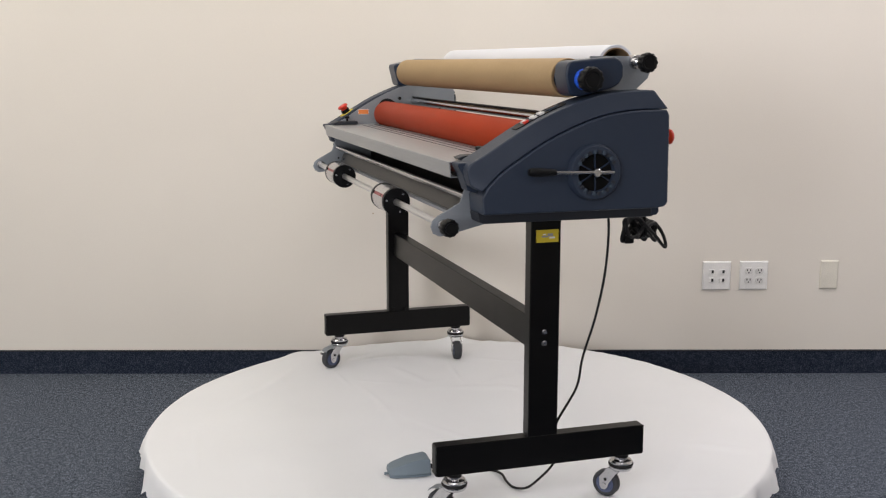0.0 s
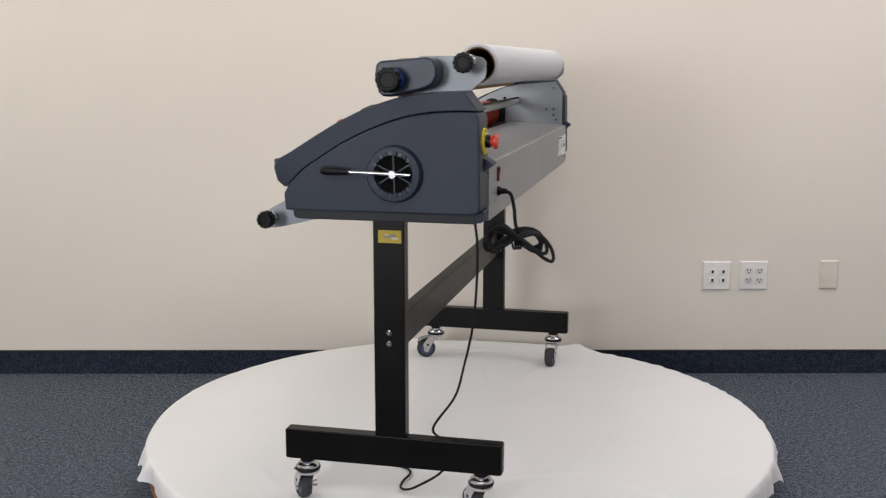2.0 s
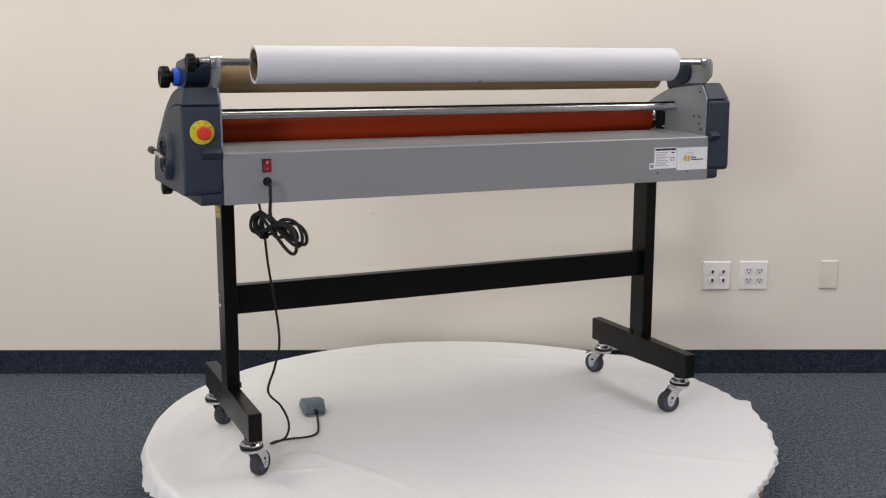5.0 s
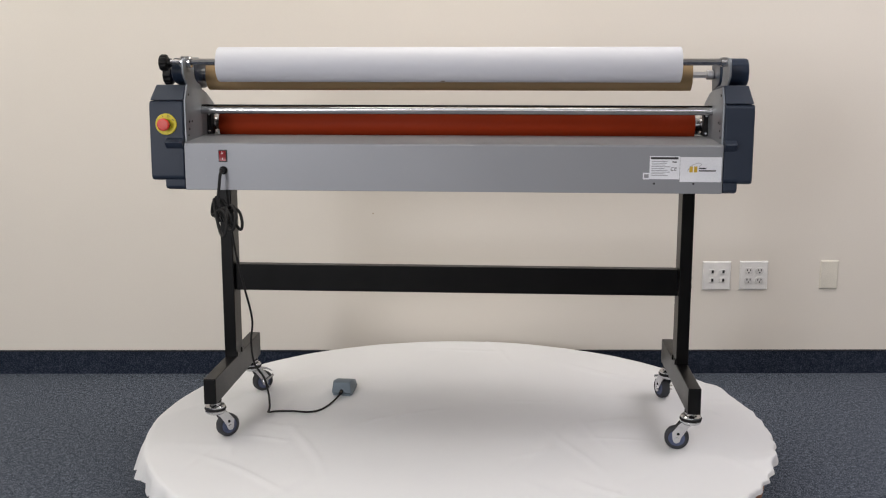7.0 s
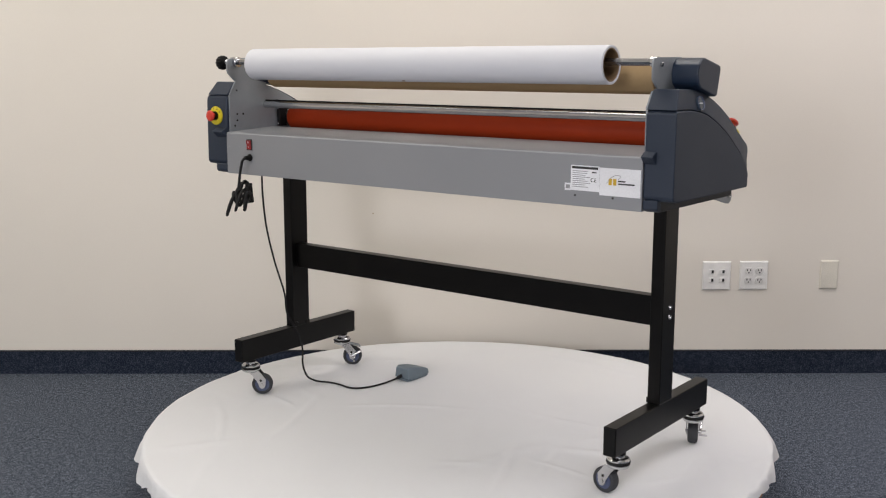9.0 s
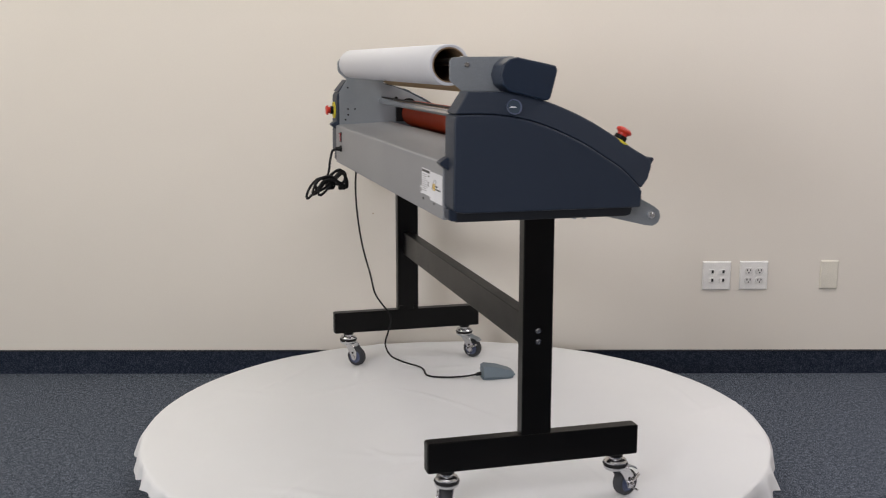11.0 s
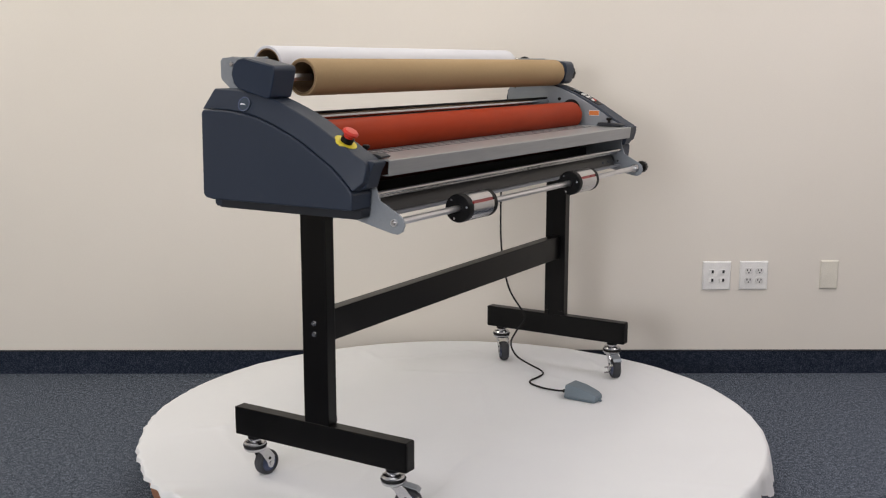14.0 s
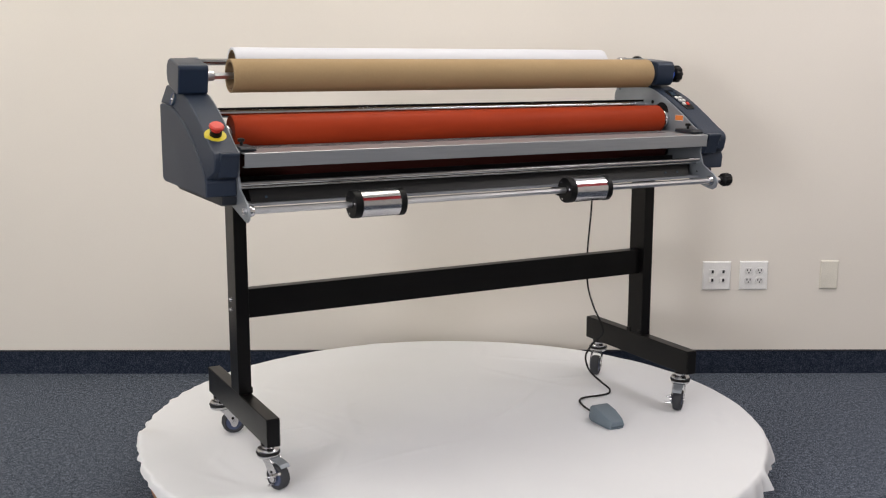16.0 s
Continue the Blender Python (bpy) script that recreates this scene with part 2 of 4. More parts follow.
def wall_plates(wall_m):
    jack = plate_base("data_jack_plate", 0.114, 0.117, M_WHITE, wall_m, 1.031, 0.400, "white four-port data jack plate on the wall", "wall plate")
    for du in (-0.0215, 0.0215):
        for dz in (-0.017, 0.017):
            j = part("jack", add_box(B(), (du - 0.0105, du + 0.0105), (-0.0105, -0.007), (dz - 0.009, dz + 0.009)), M_WHITE, jack, bevel=0.0008)
            part("port", add_prism(B(), [(-0.0112, dz - 0.0062), (-0.0112, dz + 0.0062), (-0.0100, dz + 0.0062), (-0.0100, dz - 0.0062)], du - 0.0005, du + 0.0080), M_PRINT, j)
    part("screw", add_cyl(B(), (0, -0.0070, 0), (0, -0.0086, 0), 0.0022, 12), M_WHITE, jack)
    out = plate_base("power_outlet", 0.114, 0.117, M_WHITE, wall_m, 1.178, 0.401, "white double duplex power outlet on the wall", "power outlet")
    for du in (-0.0215, 0.0215):
        for dz in (-0.019, 0.019):
            bm = B()
            add_lathe(bm, (du, -0.007, dz), (du, -1, dz), [(0.0165, 0), (0.0165, 0.003), (0.0158, 0.0036), (0, 0.0036)], 28)
            for v in bm.verts:
                v.co.z = dz + max(-0.0125, min(0.0125, v.co.z - dz))
            r = part("receptacle", bm, M_RECEPT, out)
            for sx in (-0.0062, 0.0062):
                part("slot", add_box(B(), (du + sx - 0.0018, du + sx + 0.0018), (-0.0112, -0.0104), (dz - 0.0005, dz + 0.0075)), M_PRINT, r)
            part("ground_hole", add_cyl(B(), (du, -0.0104, dz - 0.0065), (du, -0.0112, dz - 0.0065), 0.0028, 12), M_PRINT, r)
    for sz in (-0.0,):
        part("screw", add_cyl(B(), (0, -0.0070, sz), (0, -0.0086, sz), 0.0022, 12), M_WHITE, out)
    blank = plate_base("blank_wall_plate", 0.073, 0.116, M_IVORY, wall_m, 1.477, 0.404, "ivory blank cover plate on the wall", "wall plate")
    for sz in (-0.042, 0.042):
        part("screw", add_cyl(B(), (0, -0.0070, sz), (0, -0.0086, sz), 0.0028, 12), M_IVORY, blank)
    mark = part("wall_scuff", add_cyl(B(), (-0.327, -0.0002, 0.649), (-0.327, -0.0012, 0.649), 0.0022, 10), M_KRAFT)
    mark.matrix_basis = wall_m
    tagged(mark, "small brown nail mark on the cream wall", "wall mark")


# ---- turntable ----
def turntable():
    root = new("turntable")
    part("plinth", add_cyl(B(), (0, 0, -TABLE_Z), (0, 0, -0.0955), 0.55, 64, 0.004), M_BLACK, root, "low dark round plinth")
    part("platform", add_cyl(B(), (0, 0, -0.095), (0, 0, -0.006), 0.915, 128, 0.003), M_PLY, root, "brown plywood platform edge")
    tagged(root, "round plywood display turntable under a white cloth", "turntable")
    riders.append((root, 0, 0, 0))
    # cloth: flat disc with soft wrinkles, then a short hanging hem with folds
    cloth = new("tablecloth")
    tagged(cloth, "white cotton cloth draped over the round turntable", "tablecloth")
    riders.append((cloth, 0, 0, 0))
    rng = random.Random(5)
    creases = []
    for _ in range(26):
        a, r, d = rng.uniform(0, 2 * math.pi), 0.85 * math.sqrt(rng.random()), rng.uniform(0, math.pi)
        creases.append((r * math.cos(a), r * math.sin(a), math.cos(d), math.sin(d), rng.uniform(0.10, 0.34), rng.uniform(0.008, 0.020), rng.uniform(0.0016, 0.0042)))

    for cx in (-0.682, 0.682):                  # pulled folds that run out from the wheels
        for cy in (-0.243, 0.195):
            for _ in range(4):
                d, ln = rng.uniform(0, 2 * math.pi), rng.uniform(0.07, 0.17)
                creases.append((cx + (0.03 + ln) * math.cos(d), cy + (0.03 + ln) * math.sin(d), math.cos(d), math.sin(d), ln, rng.uniform(0.005, 0.010), rng.uniform(0.0018, 0.0034)))

    def relief(x, y):
        z = 0.0022 * noise.noise((x * 3.2, y * 3.2, 1.3)) + 0.0010 * noise.noise((x * 11, y * 11, 4.0))
        for cx, cy, dx, dy, ln, wd, hg in creases:
            s = (x - cx) * dx + (y - cy) * dy
            q = (y - cy) * dx - (x - cx) * dy + 0.02 * math.sin(7 * s + cx * 9)
            if abs(s) < ln and abs(q) < 4 * wd:
                z += hg * (math.cos(s / ln * math.pi / 2) ** 2) * math.exp(-(q / wd) ** 2)
        return z

    bm = B()
    SEG, R = 480, 0.926
    radii = [k / 90 for k in range(1, 91)]
    rim, lift = [], []                          # the cloth lies a little off centre; one fold of it stands up
    for i in range(SEG):
        a = 360 * i / SEG
        rim.append(R + 0.011 * math.cos(radians(a - 138)) + 0.0035 * noise.noise((3 * math.cos(radians(a)), 3 * math.sin(radians(a)), 6.0)))
        tuck = 1 / (1 + ((a - 150) / 41) ** 6)
        rim[-1] += tuck * (0.009 * abs(((a * 0.17 + 1.5 * noise.noise((a * 0.09, 2.0, 5.0))) % 1.0) * 2 - 1) + 0.006 * noise.noise((a * 0.55, 1.0, 3.0)) - 0.004)
        lift.append(0.020 * math.exp(-((a - 162.5) / 3.2) ** 2) + 0.010 * math.exp(-((a - 202) / 3.5) ** 2))
    centre = bm.verts.new((0, 0, relief(0, 0)))
    prev = None
    for r in radii:
        ring = []
        for i in range(SEG):
            x, y = r * rim[i] * math.cos(2 * math.pi * i / SEG), r * rim[i] * math.sin(2 * math.pi * i / SEG)
            ring.append(bm.verts.new((x, y, relief(x, y) + lift[i] * max(0.0, (r - 0.90) / 0.10) ** 1.5)))
        for i in range(SEG):
            j = (i + 1) % SEG
            if prev is None:
                bm.faces.new((centre, ring[i], ring[j]))
            else:
                bm.faces.new((prev[i], ring[i], ring[j], prev[j]))
        prev = ring
    for k in range(1, 13):
        ring, f = [], k / 12
        for i in range(SEG):
            a = 2 * math.pi * i / SEG
            c, s = math.cos(a), math.sin(a)
            saw = a * 23 / math.pi + 1.6 * noise.noise((c * 3.1, s * 3.1, 3.0))
            tip = abs((saw % 1.0) * 2 - 1) * (0.5 + 0.5 * noise.noise((c * 5, s * 5, 8.0)))   # torn points along the hem
            rag = abs(noise.noise((c * 13, s * 13, 2.0)))
            long = 0.044 + 0.026 * noise.noise((c * 2.2, s * 2.2, 7.0)) + 0.030 * rag + 0.030 * tip
            tuck = 1 / (1 + ((math.degrees(a) - 150) / 41) ** 6)                # pulled up on one side
            long = max(0.050, long) * (1 - 0.80 * tuck)
            fold = 0.65 * noise.noise((c * 11, s * 11, 5.0)) + 0.35 * noise.noise((c * 27, s * 27, 9.0))
            out = 0.006 * (1 - 0.6 * tuck) * math.sin(min(1.0, f * 2.5) * math.pi / 2) + f * (0.006 + 0.036 * fold + 0.026 * tip) * (1 - 0.75 * tuck)
            r = rim[i] + max(out, -0.006)
            z = -long * (f ** 1.15)
            ring.append(bm.verts.new((r * c, r * s, z + (1 - f) * (relief(R * c, R * s) + lift[i]))))
        for i in range(SEG):
            j = (i + 1) % SEG
            bm.faces.new((prev[i], ring[i], ring[j], prev[j]))
        prev = ring
    part("cloth", bm, M_CLOTH, cloth, sharp=80)


# ---- the laminator ----
SEAM = [(-0.228, 0.805), (-0.181, 0.849), (-0.137, 0.878), (-0.092, 0.906), (-0.048, 0.928), (0.0, 0.948), (0.05, 0.964), (0.10, 0.973), (0.15, 0.977), (0.212, 0.977)]
CREST = [(-0.250, 0.826), (-0.256, 0.866), (-0.214, 0.894), (-0.156, 0.930), (-0.106, 0.959), (-0.055, 0.983), (0.0, 1.004), (0.055, 1.018), (0.11, 1.025), (0.180, 1.027)]


def smooth2(pts, n=4):
    return [(p.x, p.y) for p in smooth_path([(a, b, 0) for a, b in pts], n)]


def crest_z(y):
    for (a, za), (b, zb) in zip(CREST, CREST[1:]):
        if a <= y <= b:
            return za + (zb - za) * (y - a) / (b - a)
    return CREST[-1][1]


def side_cover(machine, s):
    """Plastic end cover; s is +1 for the crank end, -1 for the motor end."""
    seam, crest = smooth2(SEAM if s < 0 else [(y, z + 0.007) for y, z in SEAM]), smooth2(CREST)
    ex = 0.831 if s > 0 else 0.814            # outer face
    low = [(-0.226, 0.763), (-0.229, 0.80)] + seam[1:-1] + [(0.208, seam[-1][1]), (0.214, 0.970), (0.217, 0.775), (0.210, 0.766), (0.19, 0.763)]
    cover = part("side_cover", add_prism(B(), low, s * 0.736, s * ex), M_PLASTIC, machine, "slate blue moulded plastic end cover", bevel=0.005, segs=3)
    bm = B()
    k = len(seam)
    rows = []
    for i in range(k):
        f = i / (k - 1)
        inset = 0.014 * (1 - f) + 0.010 * f
        (sy, sz), (cy, cz) = seam[i], crest[i]
        rows.append([bm.verts.new((s * (ex - 0.0025), sy, sz + 0.0012)), bm.verts.new((s * (ex - 0.0025 - inset), cy, cz)),
                     bm.verts.new((s * 0.735, cy, cz)), bm.verts.new((s * 0.735, sy, sz + 0.0012))])
    for a, b in zip(rows, rows[1:]):
        for j in range(4):
            bm.faces.new((a[j], a[(j + 1) % 4], b[(j + 1) % 4], b[j]))
    bm.faces.new(rows[0]), bm.faces.new(rows[-1][::-1])
    part("top_cap", bm, M_PLASTIC, cover, bevel=0.004, segs=3)
    # strip of the cover's plastic; its darker colour is painted-in shade
    part("shaded_base_strip", add_prism(B(), [(-0.222, 0.742), (-0.226, 0.7635), (0.209, 0.7635), (0.208, 0.745), (0.200, 0.738), (-0.21, 0.738)], s * 0.736, s * (ex - 0.041)), M_PLASTIC_DK, cover, bevel=0.003)
    part("rear_foot", add_prism(B(), [(0.196, 0.741), (0.196, 0.768), (0.2165, 0.768), (0.2165, 0.748), (0.211, 0.741)], s * 0.7362, s * (ex - 0.0395)), M_PLASTIC, cover, bevel=0.003)
    part("front_lug", add_prism(B(), [(-0.222, 0.875), (-0.268, 0.873), (-0.270, 0.868), (-0.258, 0.848), (-0.246, 0.812), (-0.224, 0.805)], s * 0.737, s * 0.785), M_PLASTIC, cover, bevel=0.003)
    part("rear_lug", add_prism(B(), [(0.212, 0.884), (0.222, 0.880), (0.235, 0.871), (0.232, 0.866), (0.212, 0.850)], s * 0.736, s * (ex - 0.046)), M_PLASTIC, cover, bevel=0.0015)
    return cover


PLATE = [(0.205, 0.741), (0.205, 0.985), (0.178, 1.028), (0.206, 1.052), (0.210, 1.062), (0.210, 1.088), (0.202, 1.098), (0.186, 1.101),
         (0.182, 1.094), (0.164, 1.094), (0.160, 1.102), (0.06, 1.102), (0.045, 1.013), (0.0, 1.001), (-0.055, 0.978), (-0.105, 0.952), (-0.155, 0.923),
         (-0.200, 0.893), (-0.245, 0.872), (-0.236, 0.815), (-0.248, 0.780), (-0.300, 0.752), (-0.312, 0.742), (-0.316, 0.728), (-0.310, 0.713),
         (-0.296, 0.706), (-0.278, 0.708), (-0.20, 0.727), (-0.14, 0.741)]


# the motor end's plate stops at the cover's crest; its shaft sits in a bracket further out
PLATE_LOW = [(0.205, 0.741), (0.205, 0.985), (0.180, 1.022), (0.045, 1.010)] + PLATE[PLATE.index((0.0, 1.001)):]
EAR = [(0.178, 1.016), (0.179, 1.026), (0.204, 1.046), (0.207, 1.052), (0.207, 1.090), (0.201, 1.098), (0.175, 1.100), (0.06, 1.101), (0.06, 1.016)]


def side_plate(machine, s):
    p = part("side_plate", add_prism(B(), PLATE if s > 0 else PLATE_LOW, s * 0.7355, s * 0.7305), M_PLATE, machine, "bare zinc-grey steel end plate", bevel=0.0008)
    if s < 0:
        part("shaft_bracket", add_prism(B(), EAR, -0.743, -0.748), M_PLATE, machine, "bare zinc-grey shaft bracket", bevel=0.0008)
    for y, z in ((0.175, 1.00), (0.15, 0.925), (0.175, 0.925), (0.175, 0.905), (0.185, 0.888), (-0.225, 0.755)):
        part("screw_hole", add_cyl(B(), (s * 0.7303, y, z), (s * 0.7292, y, z), 0.0032, 12), M_VOID, p)
    part("bearing_slot", add_lathe(B(), (s * 0.7303, -0.046, 0.928), (0, -0.046, 0.928), [(0, 0), (0.034, 0), (0.034, 0.0012), (0, 0.0012)], 32), M_VOID, p)
    part("hole", add_cyl(B(), (s * 0.7303, 0.0, 0.962), (s * 0.7290, 0.0, 0.962), 0.006, 16), M_VOID, p)
    return p


def knob(machine, x0, x1, y, z, r, name="knob", label="black lobed plastic knob", lobes=12):
    """A lobed knob along x: a round hub, then a scalloped grip with a dished face."""
    bm = B()
    seg = lobes * 6
    d, h = (1 if x1 > x0 else -1), abs(x1 - x0)
    rings = []
    for f, k, wave in ((0.0, 0.52, 0), (0.22, 0.52, 0), (0.30, 0.80, 0.3), (0.38, 0.97, 1), (0.55, 1.0, 1), (0.84, 1.0, 1), (0.95, 0.94, 1), (1.0, 0.84, 0.5), (1.0, 0.62, 0), (0.93, 0.55, 0)):
        ring = []
        for i in range(seg):
            a = 2 * math.pi * i / seg
            q = r * k * (1 - 0.085 * wave * (0.5 - 0.5 * math.cos(lobes * a)) ** 2)
            ring.append(bm.verts.new((x0 + d * f * h, y + q * math.cos(a), z + q * math.sin(a))))
        rings.append(ring)
    for a, b in zip(rings, rings[1:]):
        for i in range(seg):
            bm.faces.new((a[i], a[(i + 1) % seg], b[(i + 1) % seg], b[i]))
    bm.faces.new(rings[0]), bm.faces.new(rings[-1][::-1])
    return part(name, bm, M_BLACK, machine, label)


def emergency_stop(machine, place, normal, r_disc, r_cap, height):
    m = Matrix.Translation(place) @ Vector(normal).to_track_quat("Z", "Y").to_matrix().to_4x4()
    top = tuple(Vector(place) + Vector(normal).normalized())
    st = part("emergency_stop", add_lathe(B(), place, top, [(0, -0.002), (r_disc, -0.002), (r_disc, 0.0015), (r_disc - 0.001, 0.003), (0, 0.003)], 40), M_YELLOW, machine,
              "yellow disc with a red mushroom stop button")
    h = height
    part("collar", add_lathe(B(), place, top, [(0, 0.003), (r_cap * 0.8, 0.003), (r_cap * 0.8, h * 0.45), (0, h * 0.45)], 28), M_BLACK, st)
    part("button", add_lathe(B(), place, top, [(0, h * 0.42), (r_cap * 0.62, h * 0.42), (r_cap * 0.68, h * 0.62), (r_cap, h * 0.74), (r_cap, h * 0.86), (r_cap * 0.8, h * 0.97), (0, h)], 36), M_RED, st)
    return st, m


def caster(machine, x, y, ang, brake):
    """A swivel caster below a foot at (x, y); ang: degrees of its trail."""
    c, s = math.cos(radians(ang)), math.sin(radians(ang))
    d, n = Vector((c, s, 0)), Vector((-s, c, 0))
    o = Vector((x, y, 0))
    R, T = 0.0340, 0.037
    hub = o + d * T + Vector((0, 0, R + SINK))
    bm = B()
    add_lathe(bm, (x, y, 0.124), (x, y, 0), [(0, -0.001), (0.014, -0.001), (0.016, 0.006), (0.016, 0.012), (0.026, 0.014), (0.029, 0.018), (0.029, 0.023), (0.022, 0.026), (0, 0.026)], 32)
    base = part("caster", bm, M_CHROME, machine, "chrome swivel caster with a grey wheel")
    part("neck", add_cyl(B(), (x, y, 0.1255), (x, y, 0.1175), 0.0185, 24, 0.001), M_BLACK, base)
    part("bearing_ring", add_lathe(B(), (x, y, 0.1035), (x, y, 0), [(0.020, 0), (0.0305, 0.001), (0.0315, 0.004), (0.0305, 0.007), (0.020, 0.008)], 32), M_RUBBER, base)
    part("swivel_cup", add_lathe(B(), (x, y, 0.0955), (x, y, 0), [(0, 0), (0.0275, 0.0), (0.0295, 0.0012), (0.0300, 0.0035), (0.0290, 0.0070), (0.0262, 0.0100), (0.0220, 0.0122), (0.018, 0.013), (0, 0.013)], 32), M_CHROME, base)
    for k in (-1, 1):                          # the two cheeks of the fork
        bm = B()
        side = n * (k * 0.0168)
        prof = [(-0.010, 0.088), (0.028, 0.088), (T + 0.013, R + 0.026), (T + 0.011, R + 0.003), (T + 0.006, R - 0.005), (T - 0.002, R - 0.006), (T - 0.009, R - 0.001), (T - 0.013, R + 0.012), (0.006, 0.074)]
        a = [bm.verts.new(o + side + d * u + Vector((0, 0, z))) for u, z in prof]
        b = [bm.verts.new(o + side + n * (k * 0.0022) + d * u + Vector((0, 0, z))) for u, z in prof]
        bm.faces.new(a), bm.faces.new(b[::-1])
        for i in range(len(prof)):
            bm.faces.new((a[i], b[i], b[(i + 1) % len(prof)], a[(i + 1) % len(prof)]))
        cheek = part("fork_cheek", bm, M_CHROME, base, bevel=0.0006)
        q = o + side + n * (k * 0.0021) + d * (T - 0.004) + Vector((0, 0, R + 0.022))
        part("slot", add_cyl(B(), q, q + n * (k * 0.0006), 0.0042, 12), M_VOID, cheek)
    part("tyre", add_lathe(B(), hub - n * 0.014, hub + n, [(0.0235, 0.001), (0.0275, 0.0), (0.0315, 0.002), (R, 0.007), (R, 0.021), (0.0315, 0.026), (0.0275, 0.028), (0.0235, 0.027)], 40, True), M_TYRE, base, "grey rubber tyre")
    part("wheel_hub", add_lathe(B(), hub - n * 0.013, hub + n, [(0, 0), (0.008, 0), (0.010, 0.003), (0.0165, 0.003), (0.0175, 0.0015), (0.0195, 0.0015), (0.0205, 0.003), (0.0240, 0.0025), (0.0240, 0.0235), (0.0205, 0.023), (0.0195, 0.0245), (0.0175, 0.0245), (0.0165, 0.023), (0.010, 0.023), (0.008, 0.026), (0, 0.026)], 32), M_HUB, base)
    part("axle_bolt", add_cyl(B(), hub - n * 0.021, hub + n * 0.021, 0.0055, 6), M_CHROME, base)
    if brake:
        bm = B()
        # a folded plate over the wheel: flat top, turned-down pad, and two side ears
        for f0, f1, z0, z1, w in ((0.010, 0.036, 0.0865, 0.0835, 0.0145), (0.036, 0.060, 0.0835, 0.0770, 0.0145), (0.060, 0.066, 0.0770, 0.0700, 0.0145)):
            a = [o + d * f0 + n * w + Vector((0, 0, z0)), o + d * f0 - n * w + Vector((0, 0, z0)), o + d * f1 - n * w + Vector((0, 0, z1)), o + d * f1 + n * w + Vector((0, 0, z1))]
            lo = [bm.verts.new(q) for q in a]
            hi = [bm.verts.new(q + Vector((0, 0, 0.0022))) for q in a]
            bm.faces.new(lo), bm.faces.new(hi[::-1])
            for i in range(4):
                bm.faces.new((lo[i], hi[i], hi[(i + 1) % 4], lo[(i + 1) % 4]))
        part("brake_lever", bm, M_PLATE, base, "pressed steel brake lever")
        bm = B()
        for dz, ln, du in ((0.004, 0.036, -0.004), (-0.012, 0.040, 0.006)):
            q = hub + d * du + Vector((0, 0, dz))
            add_cyl(bm, q - n * 0.018, q - n * ln, 0.0030, 8, 0.0008)
        add_cyl(bm, hub - n * 0.018, hub - n * 0.024, 0.010, 16, 0.001)
        u0, u1 = hub - n * 0.0205 - d * 0.006, hub - n * 0.0205 + d * 0.030 + Vector((0, 0, 0.020))
        add_cyl(bm, u0, u1, 0.0045, 8, 0.001)
        part("brake_tab", bm, M_CHROME, base)


def stand(machine):
    for s in (-1, 1):
        x0, x1 = s * 0.664, s * 0.700
        part("leg", add_box(B(), sorted((x0, x1)), (-0.063, 0.013), (0.1995, 0.739)), M_BLACKSTEEL, machine, "black powder-coated steel post", bevel=0.003)
        foot = part("foot", add_box(B(), sorted((x0, x1)), (-0.292, 0.245), (0.125, 0.2005)), M_BLACKSTEEL, machine, "black powder-coated steel foot bar", bevel=0.0025)
        for y in (-0.292, 0.245):
            q = 1 if y > 0 else -1
            part("end_cap", add_box(B(), sorted((x0 + s * 0.002, x1 - s * 0.002)), sorted((y, y + q * 0.002)), (0.127, 0.1985)), M_BLACK, foot, bevel=0.001)
        for z in (0.4585, 0.4315):
            part("bolt", add_lathe(B(), (s * 0.700, -0.0255, z), (s * 2, -0.0255, z), [(0, 0), (0.0068, 0), (0.0068, 0.0012), (0.0050, 0.0012), (0.0050, 0.0055), (0.004, 0.007), (0, 0.007)], 12), M_CHROME, machine, "steel bolt head")
        for y in (-0.052, 0.002):
            part("weld_bracket", add_box(B(), sorted((x0 - s * 0.004, x0 + s * 0.002)), (y - 0.008, y + 0.008), (0.2005, 0.216)), M_BLACKSTEEL, machine, bevel=0.001)
    part("cross_beam", add_box(B(), (-0.664, 0.664), (-0.0435, -0.0075), (0.406, 0.486)), M_BLACKSTEEL, machine, "black powder-coated steel cross beam", bevel=0.0025)
    caster(machine, 0.682, 0.195, 222, False)
    caster(machine, -0.682, 0.195, -8, False)
    caster(machine, 0.682, -0.243, 221, True)
    caster(machine, -0.682, -0.243, -68, True)
    lab = part("yellow_label", add_box(B(), (0.7001, 0.7008), (-0.050, 0.006), (0.674, 0.704)), M_LABELYEL, machine, "yellow sticker with a pale drawing")
    for ya, yb, za, zb, mt in ((-0.036, -0.020, 0.686, 0.690, M_PRINTGREY), (-0.022, -0.008, 0.688, 0.695, M_PRINTGREY), (-0.017, -0.003, 0.683, 0.687, M_PAPER), (-0.034, -0.026, 0.692, 0.694, M_PAPER)):
        part("print", add_box(B(), (0.7008, 0.7011), (ya, yb), (za, zb)), mt, lab)


